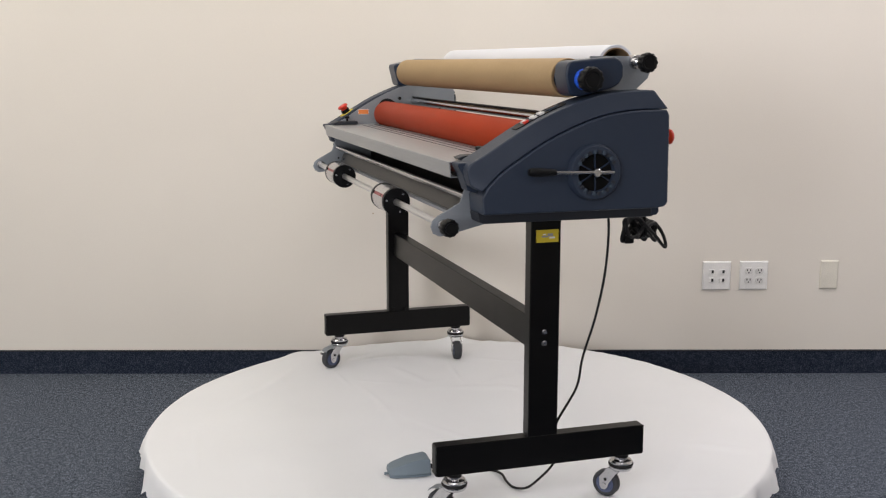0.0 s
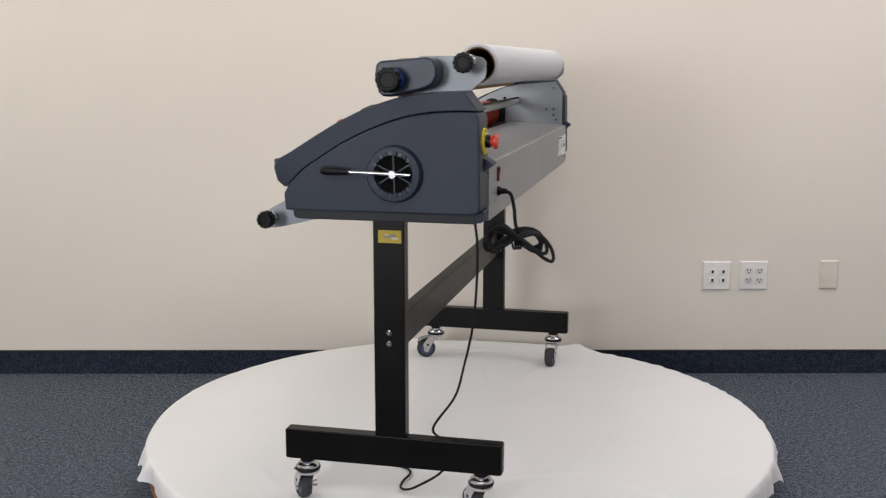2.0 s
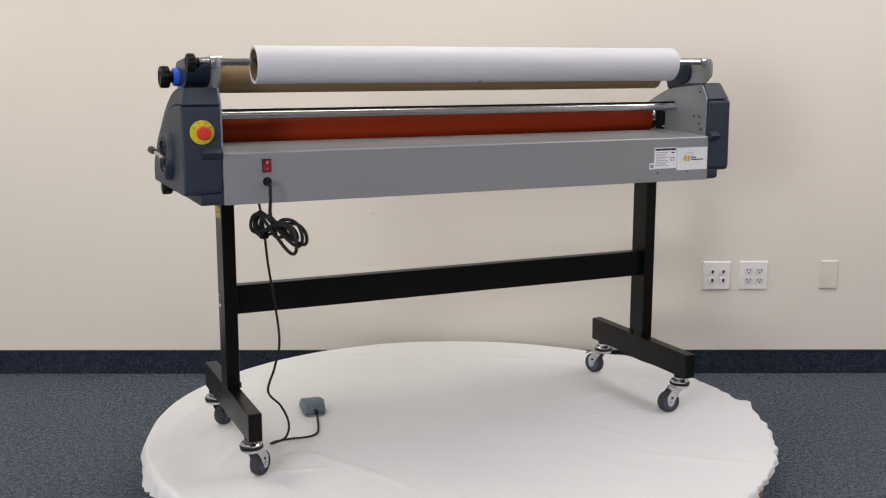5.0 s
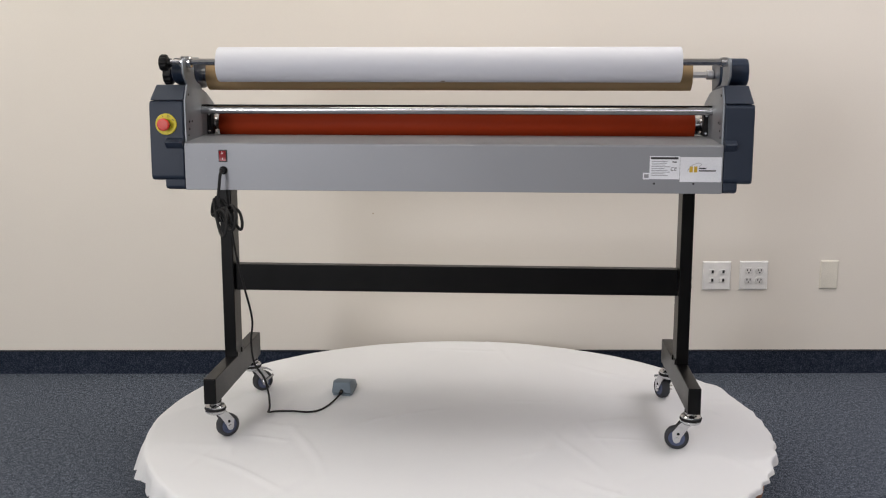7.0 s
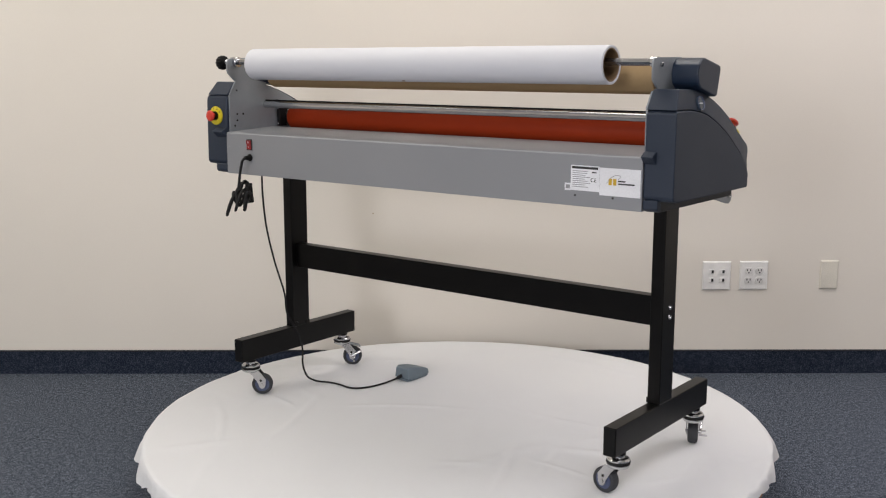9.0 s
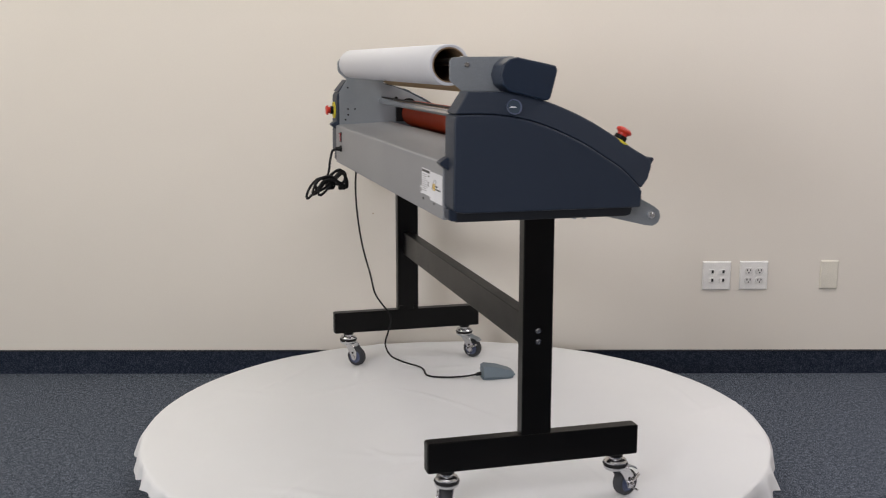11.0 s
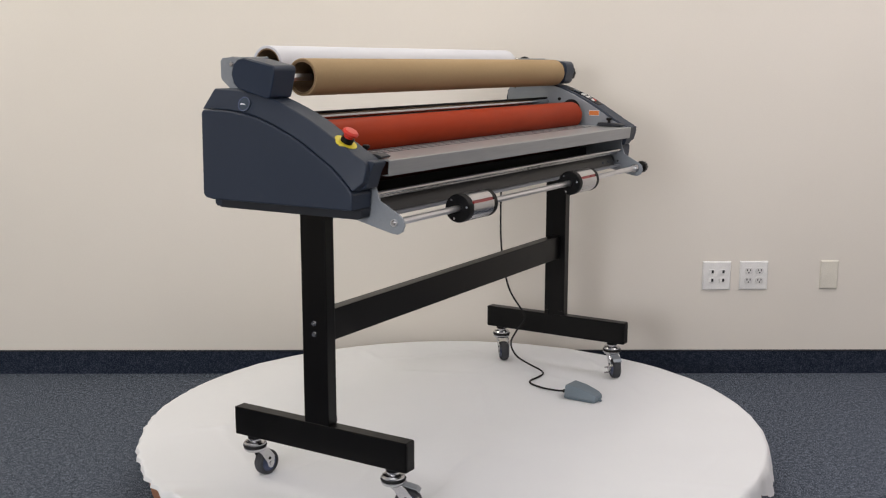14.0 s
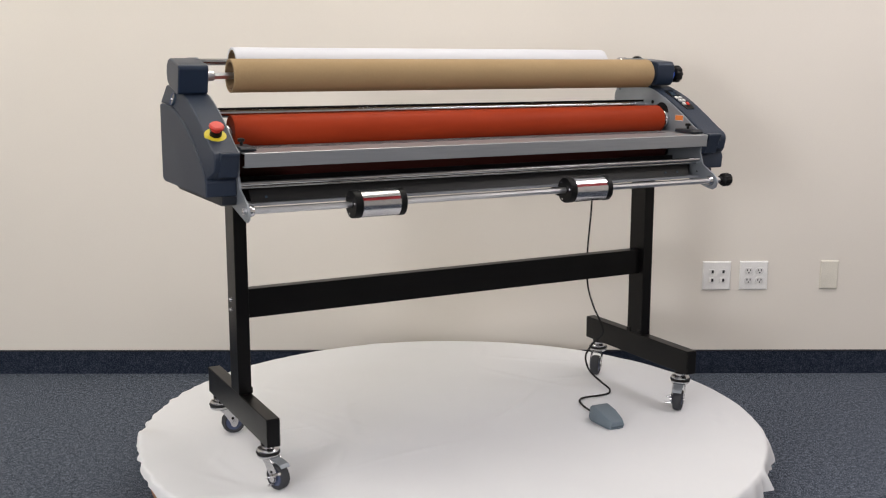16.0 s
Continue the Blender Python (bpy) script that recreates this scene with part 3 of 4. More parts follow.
def crank(machine, cover):
    """Pressure dial and crank on the end cover."""
    C = Vector((0.829, 0.029, 0.850))
    tip = (1.8, 0.029, 0.850)
    dial = part("pressure_dial", add_lathe(B(), C, tip, [(0.041, -0.002), (0.0635, -0.001), (0.0615, 0.012), (0.0575, 0.018), (0.044, 0.019), (0.041, 0.014)], 64, True), M_PLASTIC, machine, "round moulded dial surround")
    part("dial_well", add_lathe(B(), C, tip, [(0, 0.0006), (0.0415, 0.0006), (0.0415, 0.010), (0, 0.010)], 48), M_WELL, dial)
    for i in range(26):
        a = 2 * math.pi * i / 26
        if abs(math.sin(a)) < 0.35:
            continue
        m = Matrix.Translation(C) @ Matrix.Rotation(a, 4, "X")
        bm = B()
        add_box(bm, (0.0185, 0.0215), (0.0415, 0.0500), (-0.0032, 0.0032))
        bm.transform(m)
        part("dial_tooth", bm, M_BADGE if i % 2 else M_PLASTIC_DK, dial)
    for i in range(6):
        bm = B()
        add_box(bm, (0.0095, 0.013), (0.008, 0.041), (-0.0014, 0.0014))
        bm.transform(Matrix.Translation(C) @ Matrix.Rotation(radians(60 * i + 32), 4, "X"))
        part("spoke", bm, M_PLASTIC_LT, dial)
    bm = B()
    add_cyl(bm, C + Vector((0.010, 0, 0)), C + Vector((0.028, 0, 0)), 0.0095, 24, 0.002)
    add_cyl(bm, C + Vector((0.024, 0.040, 0.0)), C + Vector((0.024, -0.105, 0.004)), 0.0042, 14)
    arm = part("crank_handle", bm, M_BAR, machine, "chrome crank rod with a black grip")
    p0, p1 = C + Vector((0.024, -0.098, 0.004)), C + Vector((0.024, -0.162, 0.006))
    part("grip", add_lathe(B(), p0, p1, [(0, 0), (0.0065, 0), (0.0075, 0.01), (0.0098, 0.04), (0.0098, 0.056), (0.007, 0.063), (0, 0.065)], 24), M_BLACK, arm, "black plastic grip")


def top_housings(machine):
    # crank end: brake housing of the cardboard tube's shaft
    h = [(-0.023, 1.083), (-0.026, 1.060), (-0.018, 1.024), (-0.008, 1.0145), (0.012, 1.014), (0.084, 1.030), (0.104, 1.040), (0.114, 1.056), (0.114, 1.080), (0.106, 1.094), (0.092, 1.100), (-0.014, 1.091)]
    a = part("shaft_housing", add_prism(B(), h, 0.728, 0.797), M_PLASTIC_LT, machine, "slate blue moulded housing", bevel=0.006, segs=3)
    part("adjuster_ring", add_tube(B(), (0.797, 0.017, 1.051), (0.812, 0.017, 1.051), 0.0235, 0.012, 40), M_BLUE, a, "bright blue ring")
    knob(a, 0.810, 0.846, 0.017, 1.051, 0.0285, lobes=10)
    # motor end: rounded motor box
    m = [(0.024, 1.080), (0.020, 1.070), (0.036, 1.008), (0.045, 1.004), (0.130, 1.025), (0.146, 1.038), (0.152, 1.060), (0.146, 1.082), (0.130, 1.095), (0.112, 1.098)]
    m = [(y - 0.039, z + 0.001) for y, z in m]
    part("motor_box", add_prism(B(), m, -0.7365, -0.816), M_PLASTIC_LT, machine, "slate blue rounded motor box", bevel=0.006, segs=3)
    bm = B()                                   # holders of the rear shaft
    add_lathe(bm, (0.718, 0.172, 1.089), (1, 0.172, 1.089), [(0.0075, 0), (0.0150, 0), (0.0165, 0.002), (0.0165, 0.028), (0.0150, 0.030), (0.0075, 0.030)], 28, True)
    part("shaft_collar", bm, M_CHROME, machine)
    bm = B()
    add_lathe(bm, (-0.7425, 0.172, 1.089), (0, 0.172, 1.089), [(0.0075, 0), (0.0130, 0), (0.0130, 0.016), (0.0075, 0.016)], 28, True)
    part("shaft_collar", bm, M_CHROME, machine)
    part("bolt", add_cyl(B(), (-0.7480, 0.169, 1.083), (-0.7535, 0.169, 1.083), 0.0055, 12, 0.001), M_BAR, machine)
    part("rear_shaft", add_cyl(B(), (-0.7425, 0.172, 1.089), (0.748, 0.172, 1.089), 0.0092, 8), M_BAR, machine, "octagonal aluminium shaft")
    part("spring", add_lathe(B(), (0.746, 0.172, 1.089), (1, 0.172, 1.089), [(0, 0), (0.007, 0)] + [((0.0085 if i % 2 else 0.006), 0.002 + 0.0022 * i) for i in range(16)] + [(0, 0.038)], 24), M_CHROME, machine)
    knob(machine, 0.776, 0.806, 0.172, 1.087, 0.0228)
    bm = B()
    add_cyl(bm, (-0.640, 0.018, 1.053), (0.735, 0.018, 1.053), 0.0085, 16)
    part("front_shaft", bm, M_CHROME, machine, "polished steel shaft")
    bm = B()
    add_cyl(bm, (-0.737, 0.018, 1.053), (-0.641, 0.018, 1.053), 0.0098, 6)
    add_cyl(bm, (-0.735, 0.018, 1.053), (-0.715, 0.018, 1.053), 0.0135, 20, 0.002)
    part("drive_end", bm, M_ALU, machine, "bright hexagonal drive end")
    part("tube_chuck", add_lathe(B(), (0.655, 0.018, 1.053), (1, 0.018, 1.053), [(0, 0), (0.034, 0), (0.0360, 0.004), (0.0360, 0.056), (0.019, 0.058), (0.019, 0.073), (0, 0.073)], 32), M_CHROME, machine)


def rollers(machine):
    part("laminating_roller", add_lathe(B(), (-0.697, -0.058, 0.909), (1, -0.058, 0.909), [(0, 0), (0.0425, 0), (0.0445, 0.003), (0.0445, 1.395), (0.0425, 1.398), (0, 1.398)], 64), M_ORANGE, machine, "orange-red silicone laminating roller")
    # the lower roller's dark colour includes the shade it lies in
    part("lower_roller", add_lathe(B(), (-0.712, -0.058, 0.822), (1, -0.058, 0.822), [(0, 0), (0.0425, 0), (0.0445, 0.003), (0.0445, 1.419), (0.0425, 1.422), (0, 1.422)], 48), M_LOWROLL, machine, "rubber lower roller, dark red with shade painted in")
    for s in (-1, 1):
        bm = B()
        add_cyl(bm, (s * 0.692, -0.058, 0.909), (s * 0.7295, -0.058, 0.909), 0.019, 24, 0.001)
        add_cyl(bm, (s * 0.718, -0.058, 0.909), (s * 0.7292, -0.058, 0.909), 0.030, 24, 0.001)
        part("roller_bearing", bm, M_CHROME, machine)
        blk = part("bearing_block", add_box(B(), sorted((s * 0.7175, s * 0.7300)), (-0.030, 0.002), (0.880, 0.946)), M_VOID, machine, "dark steel bearing block", bevel=0.001)
        for z in (0.888, 0.938):
            part("block_screw", add_cyl(B(), (s * 0.7235, 0.0015, z), (s * 0.7235, 0.0060, z), 0.0042, 8, 0.0008), M_CHROME, blk)
    part("guide_bar", add_cyl(B(), (-0.7305, 0.052, 0.9525), (0.7305, 0.052, 0.9525), 0.0115, 28), M_CHROME, machine, "polished steel guide bar")
    part("guide_rail", add_box(B(), (-0.7305, 0.7305), (0.046, 0.052), (0.9640, 0.9680)), M_BLACK, machine, bevel=0.001)
    part("front_guide_bar", add_cyl(B(), (-0.7305, -0.232, 0.793), (0.7305, -0.232, 0.793), 0.0062, 24), M_BAR, machine, "satin steel guide bar")
    part("front_guide_bar", add_cyl(B(), (-0.7305, -0.216, 0.783), (0.7305, -0.216, 0.783), 0.0052, 24), M_BAR, machine, "satin steel guide bar")


def body_panels(machine):
    tbl = [(-0.272, 0.870), (-0.270, 0.8715), (-0.075, 0.8745), (-0.075, 0.8715), (-0.2685, 0.8685), (-0.2655, 0.8375), (-0.2505, 0.8375), (-0.2505, 0.8355), (-0.2675, 0.8355)]
    t = part("feed_table", add_prism(B(), tbl, -0.727, 0.727), M_TABLE, machine, "grey steel feed table with a folded front edge", bevel=0.0006)
    for i in range(3):
        part("groove", add_box(B(), (-0.66, 0.66), (-0.155 + 0.022 * i, -0.1515 + 0.022 * i), (0.8732 + 0.0003 * i, 0.8740 + 0.0003 * i)), M_PLASTIC_DK, t)
    for s in (-1, 1):
        g = part("paper_guide", add_prism(B(), [(-0.245, 0.874), (-0.250, 0.879), (-0.235, 0.884), (-0.165, 0.886), (-0.160, 0.875)], s * 0.690, s * 0.728), M_PLASTIC_DK, machine, bevel=0.001)
        part("guide_knob", add_lathe(B(), (s * 0.712, -0.196, 0.885), (s * 0.712, -0.196, 2), [(0, 0), (0.004, 0), (0.004, 0.008), (0.009, 0.010), (0.009, 0.016), (0.006, 0.018), (0, 0.018)], 20), M_BLACK, g)
    # rear box and its top
    back = [(0.2185, 0.739), (0.2185, 0.8655), (0.2155, 0.869), (0.205, 0.8705), (0.02, 0.8795), (0.02, 0.8765), (0.12, 0.870), (0.12, 0.739)]
    p = part("rear_panel", add_prism(B(), back, -0.7345, 0.7345), M_PANEL, machine, "silver-grey painted steel rear panel", bevel=0.0012)
    for x, z in ((0.722, 0.824), (0.675, 0.824), (0.722, 0.778), (0.675, 0.778), (-0.553, 0.766), (-0.658, 0.766)):
        part("screw", add_cyl(B(), (x, 0.2186, z), (x, 0.2200, z), 0.0028 if x < 0 else 0.0020, 10), M_PRINT if x < 0 else M_PRINTGREY, p)
    part("bottom_plate", add_box(B(), (-0.7300, 0.7300), (-0.236, 0.119), (0.7365, 0.7435)), M_PANEL, machine, bevel=0.0006)
    fl = [(-0.226, 0.7442), (-0.219, 0.7442), (-0.205, 0.776), (-0.190, 0.779), (-0.190, 0.782), (-0.208, 0.780)]
    part("front_pan", add_prism(B(), fl, -0.700, 0.700), M_PAN, machine, "dark grey steel lower front pan", bevel=0.0006)
    part("inner_wall", add_box(B(), (-0.7295, 0.7295), (-0.108, -0.104), (0.744, 0.797)), M_VOID, machine)
    part("inner_wall", add_box(B(), (-0.7295, 0.7295), (-0.190, -0.186), (0.744, 0.775)), M_VOID, machine)
    for x in (-0.66, 0.61, 0.655):
        part("screw", add_cyl(B(), (x, -0.2195, 0.7560), (x, -0.2225, 0.7572), 0.0035, 12), M_BADGE, machine)
    for sx in (-1, 1):
        for y in (-0.105, -0.130):
            part("bolt", add_cyl(B(), (sx * 0.715, y, 0.737), (sx * 0.715, y, 0.727), 0.0045, 6), M_PLATE, machine)
    # switch, inlet, labels on the rear panel
    sw = part("power_switch", add_box(B(), (0.6145, 0.6385), (0.2186, 0.2215), (0.817, 0.851)), M_PRINT, machine, "red rocker power switch", bevel=0.001)
    part("rocker", add_prism(B(), [(0.2215, 0.820), (0.2215, 0.848), (0.2265, 0.848), (0.2235, 0.833), (0.2240, 0.820)], 0.617, 0.636), M_DKRED, sw, bevel=0.0005)
    part("print", add_box(B(), (0.6262, 0.6268), (0.2235, 0.2245), (0.824, 0.829)), M_PAPER, sw)
    part("print", add_tube(B(), (0.6265, 0.2235, 0.8425), (0.6265, 0.2262, 0.8425), 0.0028, 0.0020, 16, 0.0002), M_PAPER, sw)
    part("cord_gland", add_lathe(B(), (0.626, 0.2186, 0.794), (0.626, 1, 0.794), [(0, 0), (0.011, 0), (0.0115, 0.003), (0.0075, 0.008), (0.006, 0.022), (0, 0.022)], 20), M_BLACK, machine)
    rl = part("rating_label", add_box(B(), (-0.620, -0.540), (0.2186, 0.2190), (0.778, 0.840)), M_PAPER, machine, "white rating label with black heading bar")
    part("label_flag", add_box(B(), (-0.540, -0.523), (0.2186, 0.2190), (0.777, 0.795)), M_PAPER, rl)
    part("print", add_box(B(), (-0.616, -0.543), (0.2190, 0.2193), (0.8315, 0.8375)), M_PRINT, rl)
    rng = random.Random(9)
    for i in range(9):
        z = 0.826 - 0.0048 * i
        ln = rng.uniform(0.034, 0.052)
        part("print", add_box(B(), (-0.545 - ln, -0.545), (0.2190, 0.2192), (z - 0.0009, z + 0.0009)), M_PRINTGREY, rl)
    part("print", add_box(B(), (-0.612, -0.600), (0.2190, 0.2192), (0.823, 0.826)), M_PRINT, rl)
    part("print", add_box(B(), (-0.538, -0.526), (0.2190, 0.2192), (0.781, 0.791)), M_PRINTGREY, rl)
    letters("print", "CE", 0.014, pose(-0.604, 0.2191, 0.805, 90, 0, 180), M_PRINT, rl, 0.0002)
    br = part("brand_label", add_box(B(), (-0.731, -0.621), (0.2190, 0.2196), (0.771, 0.838)), M_PAPER, machine, "white card with a gold and dark emblem")
    # plain emblem: gold block shapes, a dark sweep, two dark bars
    for xa, xb in ((-0.655, -0.646), (-0.667, -0.658)):
        part("print", add_prism(B(), [(0.2196, 0.797), (0.2196, 0.813), (0.2199, 0.813), (0.2199, 0.797)], xa, xb), M_PRINTGOLD, br)
    bm = B()
    add_sweep(bm, [(-0.640, 0.2197, 0.800), (-0.652, 0.2197, 0.815), (-0.668, 0.2197, 0.822), (-0.678, 0.2197, 0.819), (-0.672, 0.2197, 0.812)], 0.0007, 6, 5)
    part("print", bm, M_PRINTGREY, br)
    part("print", add_box(B(), (-0.691, -0.671), (0.2196, 0.2199), (0.806, 0.8095)), M_PRINT, br)
    part("print", add_box(B(), (-0.716, -0.671), (0.2196, 0.2199), (0.7995, 0.803)), M_PRINT, br)


def front_rod(machine):
    part("front_rod", add_cyl(B(), (-0.742, -0.290, 0.733), (0.770, -0.290, 0.733), 0.0085, 8), M_ALU, machine, "aluminium rod across the front")
    for s in (-1, 1):
        part("rod_nut", add_lathe(B(), (s * 0.7300, -0.290, 0.733), (0, -0.290, 0.733), [(0.008, 0), (0.015, 0), (0.015, 0.006), (0.012, 0.014), (0.008, 0.014)], 20, True), M_CHROME, machine)
    part("rod_end", add_cyl(B(), (-0.7355, -0.290, 0.733), (-0.744, -0.290, 0.733), 0.0062, 16, 0.002), M_CHROME, machine)
    part("rod_washer", add_cyl(B(), (0.7355, -0.290, 0.733), (0.748, -0.290, 0.733), 0.012, 20, 0.002), M_CHROME, machine)
    knob(machine, 0.762, 0.802, -0.290, 0.733, 0.0205)
    for x in (-0.388, 0.264):
        c = part("core_adapter", add_lathe(B(), (x - 0.072, -0.290, 0.733), (x + 1, -0.290, 0.733), [(0.009, 0), (0.0348, 0), (0.0360, 0.003), (0.0360, 0.019), (0.0345, 0.021), (0.009, 0.021)], 40, True), M_BLACK, machine, "black flanged core adapter with a bright sleeve")
        part("flange", add_lathe(B(), (x + 0.054, -0.290, 0.733), (x + 1, -0.290, 0.733), [(0.009, 0), (0.0345, 0), (0.0360, 0.002), (0.0360, 0.014), (0.0360, 0.017), (0.009, 0.017)], 40, True), M_BLACK, c)
        for k in range(3):                     # sleeve in three curved shells with slots between
            bm = B()
            pr = []
            for r in (0.0355, 0.0331):
                arc = [radians(41 + 120 * k + (i / 14) * 107) for i in range(15)]
                pr += [(-0.290 + r * math.cos(a), 0.733 + r * math.sin(a)) for a in (arc if r > 0.035 else arc[::-1])]
            add_prism(bm, pr, x - 0.051, x + 0.054)
            part("sleeve_shell", bm, M_CHROME, c, "bright aluminium sleeve", sharp=50)
        part("sleeve_core", add_cyl(B(), (x - 0.052, -0.290, 0.733), (x + 0.055, -0.290, 0.733), 0.0330, 28), M_DKRED, c)
        for k in range(3):
            a = radians(50 + 120 * k)
            q = Vector((x - 0.0722, -0.290 + 0.027 * math.cos(a), 0.733 + 0.027 * math.sin(a)))
            part("adapter_screw", add_cyl(B(), q, q - Vector((0.0012, 0, 0)), 0.0030, 10), M_CHROME, c)
            q = Vector((x + 0.0708, -0.290 + 0.027 * math.cos(a), 0.733 + 0.027 * math.sin(a)))
            part("adapter_screw", add_cyl(B(), q, q + Vector((0.0012, 0, 0)), 0.0030, 10), M_CHROME, c)


def controls(machine, cover_a, cover_b):
    # stop buttons
    st, m = emergency_stop(machine, (0.783, 0.2170, 0.920), (0, 1, 0), 0.0295, 0.0172, 0.030)
    for k, ch in enumerate("STOP"):
        a = radians(150 - 40 * k)
        p = (0.783 - 0.0232 * math.cos(a), 0.2202, 0.920 + 0.0232 * math.sin(a))
        mm = Matrix.Translation(p) @ Matrix.Rotation(math.pi, 4, "Z") @ Matrix.Rotation(radians(90), 4, "X") @ Matrix.Rotation(a - math.pi / 2, 4, "Z")
        letters("lettering", ch, 0.0095, mm, M_PRINT, st, 0.0002)
    emergency_stop(machine, (-0.773, -0.184, crest_z(-0.184) - 0.0025), (0, -0.52, 0.855), 0.0275, 0.0185, 0.034)
    # key panel on the crank end's crest
    y0, y1 = -0.020, -0.136
    bm = B()
    ring = []
    for i in range(40):
        a = 2 * math.pi * i / 40
        u = max(-1, min(1, 1.25 * math.cos(a)))
        v = max(-1, min(1, 1.25 * math.sin(a)))
        y = (y0 + y1) / 2 + (y0 - y1) / 2 * u
        ring.append((0.773 + 0.019 * v, y, crest_z(y)))
    lo = [bm.verts.new((x, y, z + 0.0005)) for x, y, z in ring]
    hi = [bm.verts.new((x, y - 0.0008, z + 0.0025)) for x, y, z in ring]
    bm.faces.new(hi)
    for i in range(40):
        bm.faces.new((lo[i], lo[(i + 1) % 40], hi[(i + 1) % 40], hi[i]))
    pan = part("control_panel", bm, M_BLACK, machine, "black key panel with pale buttons")
    def key(f0, f1, xa, xb, mt, name="key"):
        ya, yb = y0 + (y1 - y0) * f0, y0 + (y1 - y0) * f1
        bm = B()
        lo = [bm.verts.new((x, y, crest_z(y) + 0.0015)) for x, y in ((xa, ya), (xb, ya), (xb, yb), (xa, yb))]
        hi = [bm.verts.new((x, y - 0.0018, crest_z(y) + 0.0052)) for x, y in ((xa + .0006, ya), (xb - .0006, ya), (xb - .0006, yb), (xa + .0006, yb))]
        bm.faces.new(hi), bm.faces.new(lo[::-1])
        for k in range(4):
            bm.faces.new((lo[k], lo[(k + 1) % 4], hi[(k + 1) % 4], hi[k]))
        part(name, bm, mt, pan)
    key(0.12, 0.34, 0.764, 0.784, M_BADGE, "display")
    for f0, f1 in ((0.42, 0.51), (0.57, 0.66), (0.74, 0.83)):
        key(f0, f1, 0.762, 0.771, M_RECEPT)
        key(f0, f1, 0.776, 0.785, M_RED if f0 > 0.7 else M_RECEPT)
    # round badge on the motor end
    c = Vector((-0.8085, 0.079, 0.992))
    n = Vector((-1, 0, 0.28)).normalized()
    b = part("badge", add_lathe(B(), c - n * 0.004, c + n, [(0, 0), (0.0175, 0), (0.0175, 0.0056), (0.0165, 0.0064), (0, 0.0064)], 36), M_BADGE, machine, "round smoky badge")
    part("badge_rim", add_lathe(B(), c, c + n, [(0.0150, 0.0024), (0.0168, 0.0026), (0.0172, 0.0040), (0.0150, 0.0034)], 36, True), M_HUB, b)
    # pale bar: the badge's faint print together with a painted glint
    part("print", add_prism(B(), [(0.074, 0.991), (0.090, 0.991), (0.086, 0.9945), (0.078, 0.9935)], -0.8110, -0.8135), M_PAPER, b)
    # orange warning sticker on the crank end's plate
    s = part("warning_label", add_box(B(), (0.7297, 0.7304), (-0.152, -0.114), (0.907, 0.925)), M_PAPER, machine, "orange warning sticker with white border")
    part("print", add_box(B(), (0.7293, 0.7297), (-0.151, -0.115), (0.9083, 0.9237)), M_STICKER, s)
    s = part("warning_label", add_box(B(), (-0.7304, -0.7297), (-0.152, -0.114), (0.907, 0.925)), M_PAPER, machine, "orange warning sticker with white border")
    part("print", add_box(B(), (-0.7297, -0.7293), (-0.151, -0.115), (0.9083, 0.9237)), M_STICKER, s)


def cords(machine):
    # power cord: short drop, then a tied bundle of loops
    bm = B()
    add_sweep(bm, [(0.626, 0.236, 0.794), (0.627, 0.250, 0.786), (0.629, 0.258, 0.755), (0.632, 0.262, 0.720), (0.628, 0.268, 0.700), (0.618, 0.262, 0.692)], 0.0042, 10)
    # each turn is a lopsided figure of eight that hangs lower at its far end
    loops = []
    for k in range(5):
        near, far = 0.064 + 0.008 * math.sin(2.1 * k), 0.066 + 0.007 * k
        for i in range(16):
            u = 2 * math.pi * i / 16
            along = (far if math.sin(u) > 0 else near) * math.sin(u)
            tall = (0.017 + 0.0026 * k) if along > 0 else (0.021 + 0.0024 * k)
            across = 0.015 * math.sin(1.9 * k + 0.6) + 0.015 * math.cos(u + 0.9 * k)
            loops.append((0.616 - 0.45 * along + 0.89 * across, 0.254 + 0.89 * along + 0.45 * across,
                          0.682 + 0.004 * math.sin(2.6 * k) + tall * math.sin(2 * u + 0.12 * k) - 0.13 * along - (0.004 * k * (along / far) ** 2 if along > 0 else 0)))
    add_sweep(bm, loops, 0.0044, 8, 4)
    cd = part("power_cord", bm, M_RUBBER, machine, "black power cord tied in a loose bundle")
    bm = B()
    for k in range(3):
        add_lathe(bm, (0.614 - 0.003 * k, 0.254 + 0.006 * k, 0.673), (0.614 - 0.003 * k - 0.45, 0.254 + 0.006 * k + 0.89, 0.673), [(0.0155, 0), (0.019, 0.001), (0.019, 0.004), (0.0155, 0.005)], 20, True)
    part("cable_tie", bm, M_BLACK, cd)
    bm = B()
    add_box(bm, (0.628, 0.650), (0.205, 0.230), (0.650, 0.670))
    part("plug", bm, M_BLACK, cd, bevel=0.004)


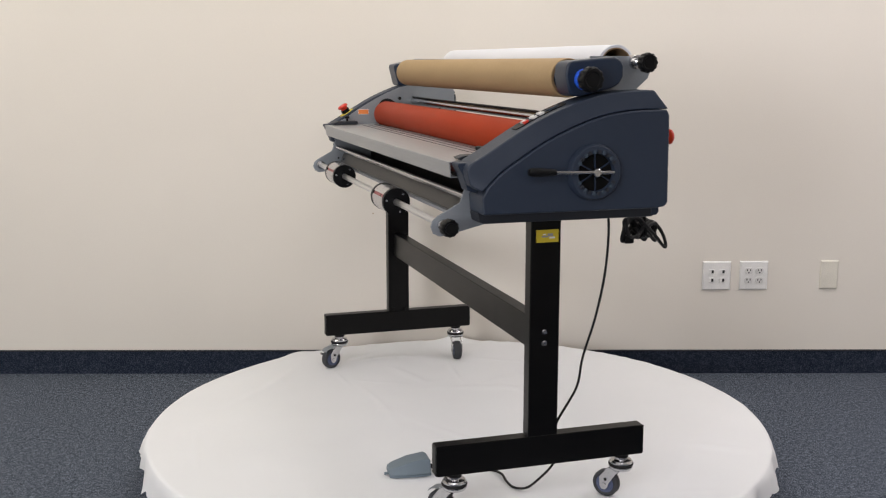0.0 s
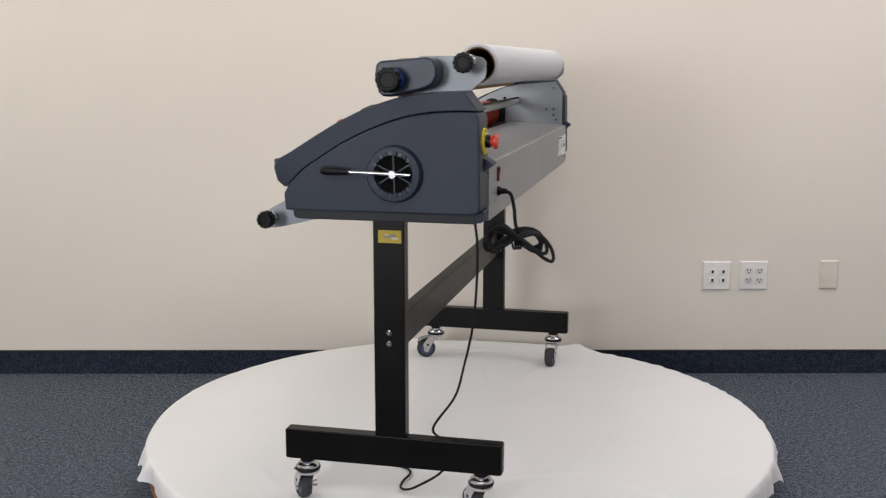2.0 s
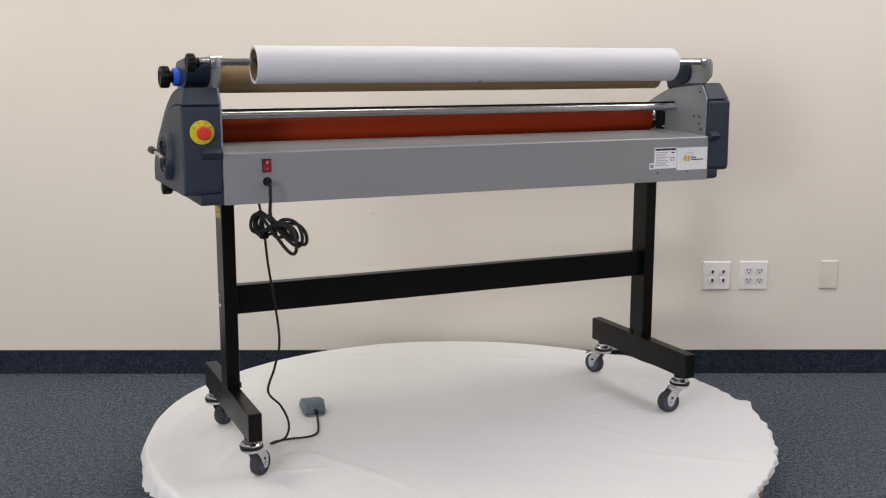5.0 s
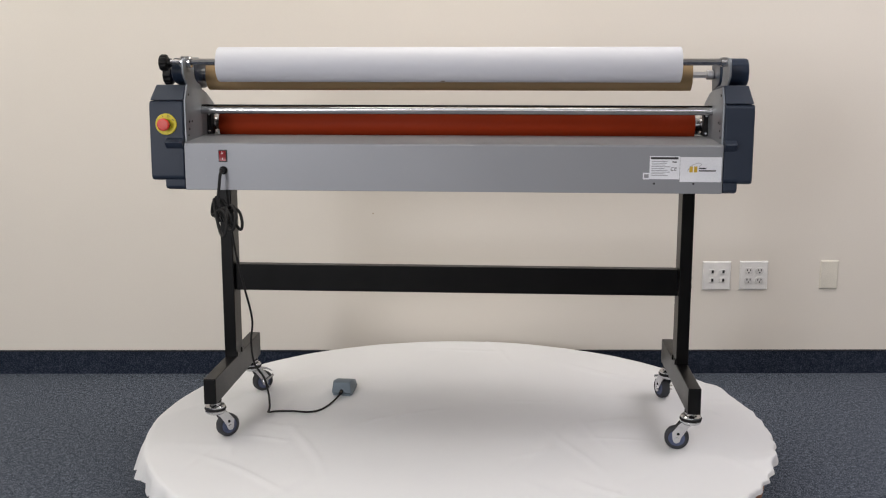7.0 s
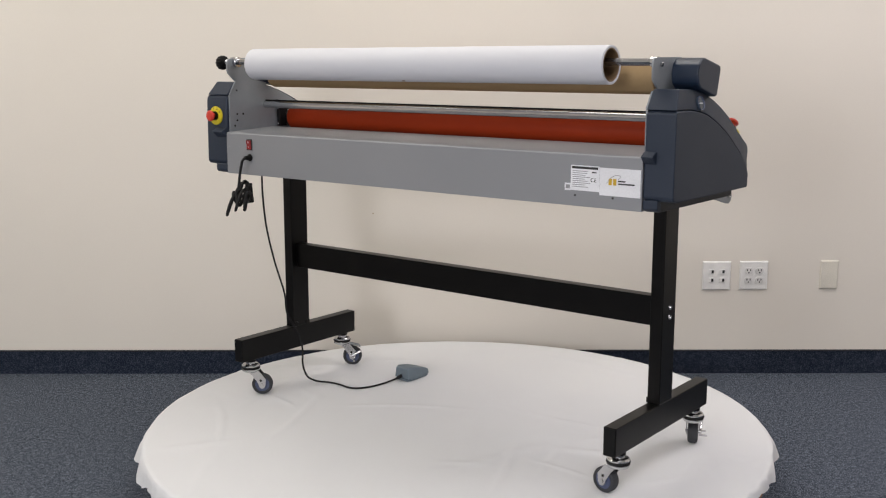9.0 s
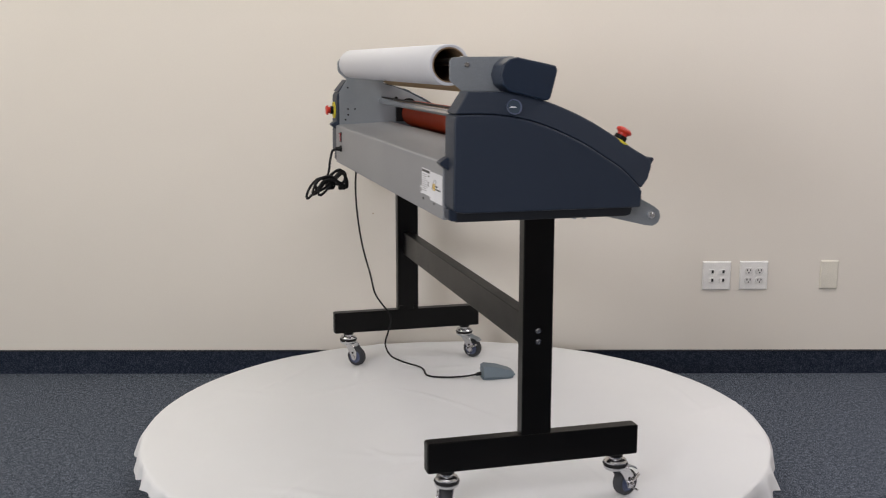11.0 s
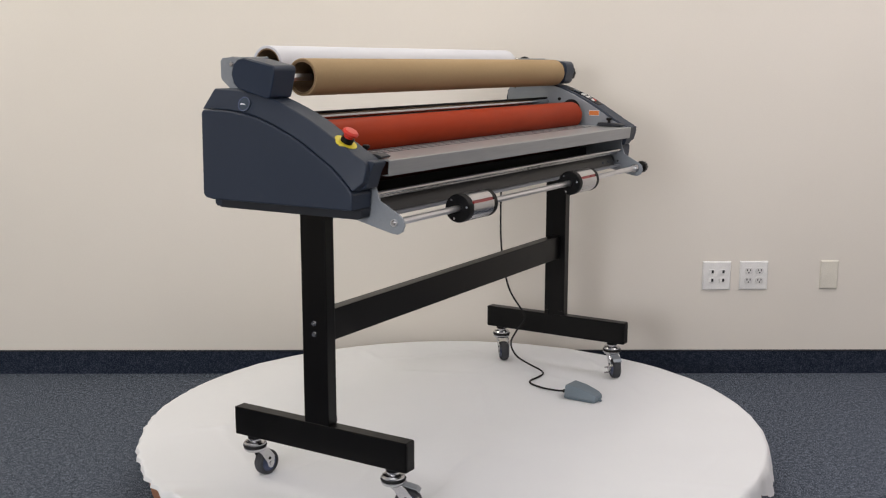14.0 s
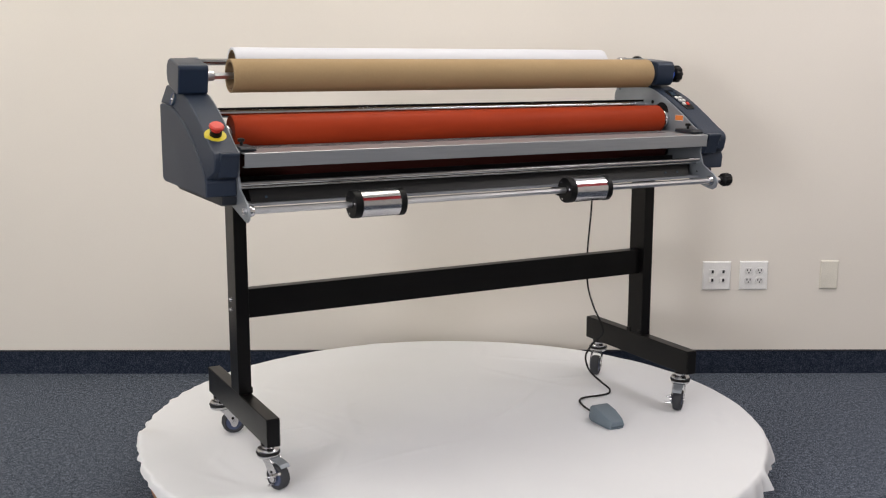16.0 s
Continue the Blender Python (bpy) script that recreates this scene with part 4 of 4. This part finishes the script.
def laminator():
    root = new("roll_laminator")
    tagged(root, "wide-format roll laminator on a black wheeled stand", "laminator")
    riders.append((root, *OFF, -SINK))
    stand(root)
    ca, cb = side_cover(root, 1), side_cover(root, -1)
    side_plate(root, 1), side_plate(root, -1)
    body_panels(root)
    rollers(root)
    top_housings(root)
    crank(root, ca)
    front_rod(root)
    controls(root, ca, cb)
    cords(root)
    # rolls on the shafts
    w = new("white_film_roll")
    tagged(w, "roll of film with glossy white liner on the rear shaft", "film roll")
    riders.append((w, *OFF, -SINK))
    part("film", add_tube(B(), (-0.619, 0.172, 1.082), (0.640, 0.172, 1.082), 0.0475, 0.0405, 64), M_FILM, w, "smooth white film windings")
    part("core", add_tube(B(), (-0.618, 0.172, 1.082), (0.639, 0.172, 1.082), 0.0405, 0.0375, 48, 0.0004), M_CORE, w, "brown cardboard core")
    part("tape", add_prism(B(), [(0.1867, 1.0366), (0.1917, 1.0388), (0.1919, 1.0384), (0.1869, 1.0362)], 0.014, 0.026), M_CORE, w, "small brown tape end")
    t = new("cardboard_tube")
    tagged(t, "empty kraft cardboard take-up tube on the front shaft", "cardboard tube")
    riders.append((t, *OFF, -SINK))
    part("tube", add_tube(B(), (-0.672, 0.018, 1.053), (0.713, 0.018, 1.053), 0.0445, 0.0412, 64), M_KRAFT, t)
    part("lining", add_tube(B(), (-0.671, 0.018, 1.053), (0.712, 0.018, 1.053), 0.0412, 0.0362, 48, 0.0004), M_CORE, t, "grey-brown inner paper")


def foot_pedal():
    root = new("foot_pedal")
    tagged(root, "blue-grey plastic foot pedal on the white cloth", "foot pedal")
    riders.append((root, *OFF, 0))
    # y runs from the cord end towards the toe
    c, turn = Vector((0.380, -0.219, 0.002)), radians(-4)
    m = Matrix.Translation(c) @ Matrix.Rotation(turn, 4, "Z") @ Matrix.Scale(0.92, 4)

    def shape(secs):
        bm = B()
        rings = []
        for y, w0, w1, z0, z1 in secs:
            rings.append([bm.verts.new(m @ Vector(q)) for q in ((-w0, y, z0), (w0, y, z0), (w1, y, z1), (-w1, y, z1))])
        for a, b in zip(rings, rings[1:]):
            for i in range(4):
                bm.faces.new((a[i], a[(i + 1) % 4], b[(i + 1) % 4], b[i]))
        bm.faces.new(rings[0]), bm.faces.new(rings[-1][::-1])
        return bm
    part("base", shape([(0.002, 0.031, 0.031, 0, 0.007), (-0.02, 0.036, 0.036, 0, 0.007), (-0.10, 0.032, 0.032, 0, 0.007), (-0.118, 0.024, 0.024, 0, 0.007)]), M_PEDAL, root, bevel=0.0015)
    part("treadle", shape([(0.000, 0.036, 0.029, 0.008, 0.046), (-0.012, 0.039, 0.032, 0.008, 0.052), (-0.06, 0.038, 0.031, 0.008, 0.045), (-0.105, 0.034, 0.027, 0.008, 0.031), (-0.120, 0.028, 0.022, 0.008, 0.024)]), M_PEDAL, root, bevel=0.003, segs=3)
    part("hinge_pin", add_cyl(B(), m @ Vector((0, -0.116, 0.006)), m @ Vector((0, -0.130, 0.006)), 0.0035, 10, 0.0006), M_PEDAL, root)
    q = m @ Vector((0, 0.002, 0.018))
    part("strain_relief", add_cyl(B(), q, m @ Vector((0, 0.022, 0.014)), 0.006, 14, 0.001), M_RUBBER, root)
    bm = B()
    add_sweep(bm, [(0.636, 0.163, 0.735), (0.626, 0.171, 0.66), (0.616, 0.168, 0.56), (0.597, 0.155, 0.45), (0.582, 0.130, 0.344), (0.592, 0.110, 0.270), (0.598, 0.057, 0.189),
                   (0.566, 0.070, 0.146), (0.550, 0.086, 0.100), (0.553, 0.066, 0.055), (0.568, 0.021, 0.026), (0.576, -0.016, 0.010), (0.553, -0.041, 0.0050),
                   (0.509, -0.045, 0.0048), (0.457, -0.040, 0.0048), (0.425, -0.060, 0.0048), (0.405, -0.110, 0.0048), (0.390, -0.165, 0.009), tuple(m @ Vector((0.0, 0.022, 0.014)))], 0.0032, 8, 8)
    part("cord", bm, M_RUBBER, root, "thin black cord")


def motions():
    for ob, ox, oy, oz in riders:
        rows = []
        for t, a in TURN:
            c, s = math.cos(radians(a)), math.sin(radians(a))
            rows.append((t, pose(ox * c - oy * s, ox * s + oy * c, TABLE_Z + oz, 0, 0, a)))
        walk(ob, rows)


wall_frame = room()
wall_plates(wall_frame)
turntable()
laminator()
foot_pedal()
motions()
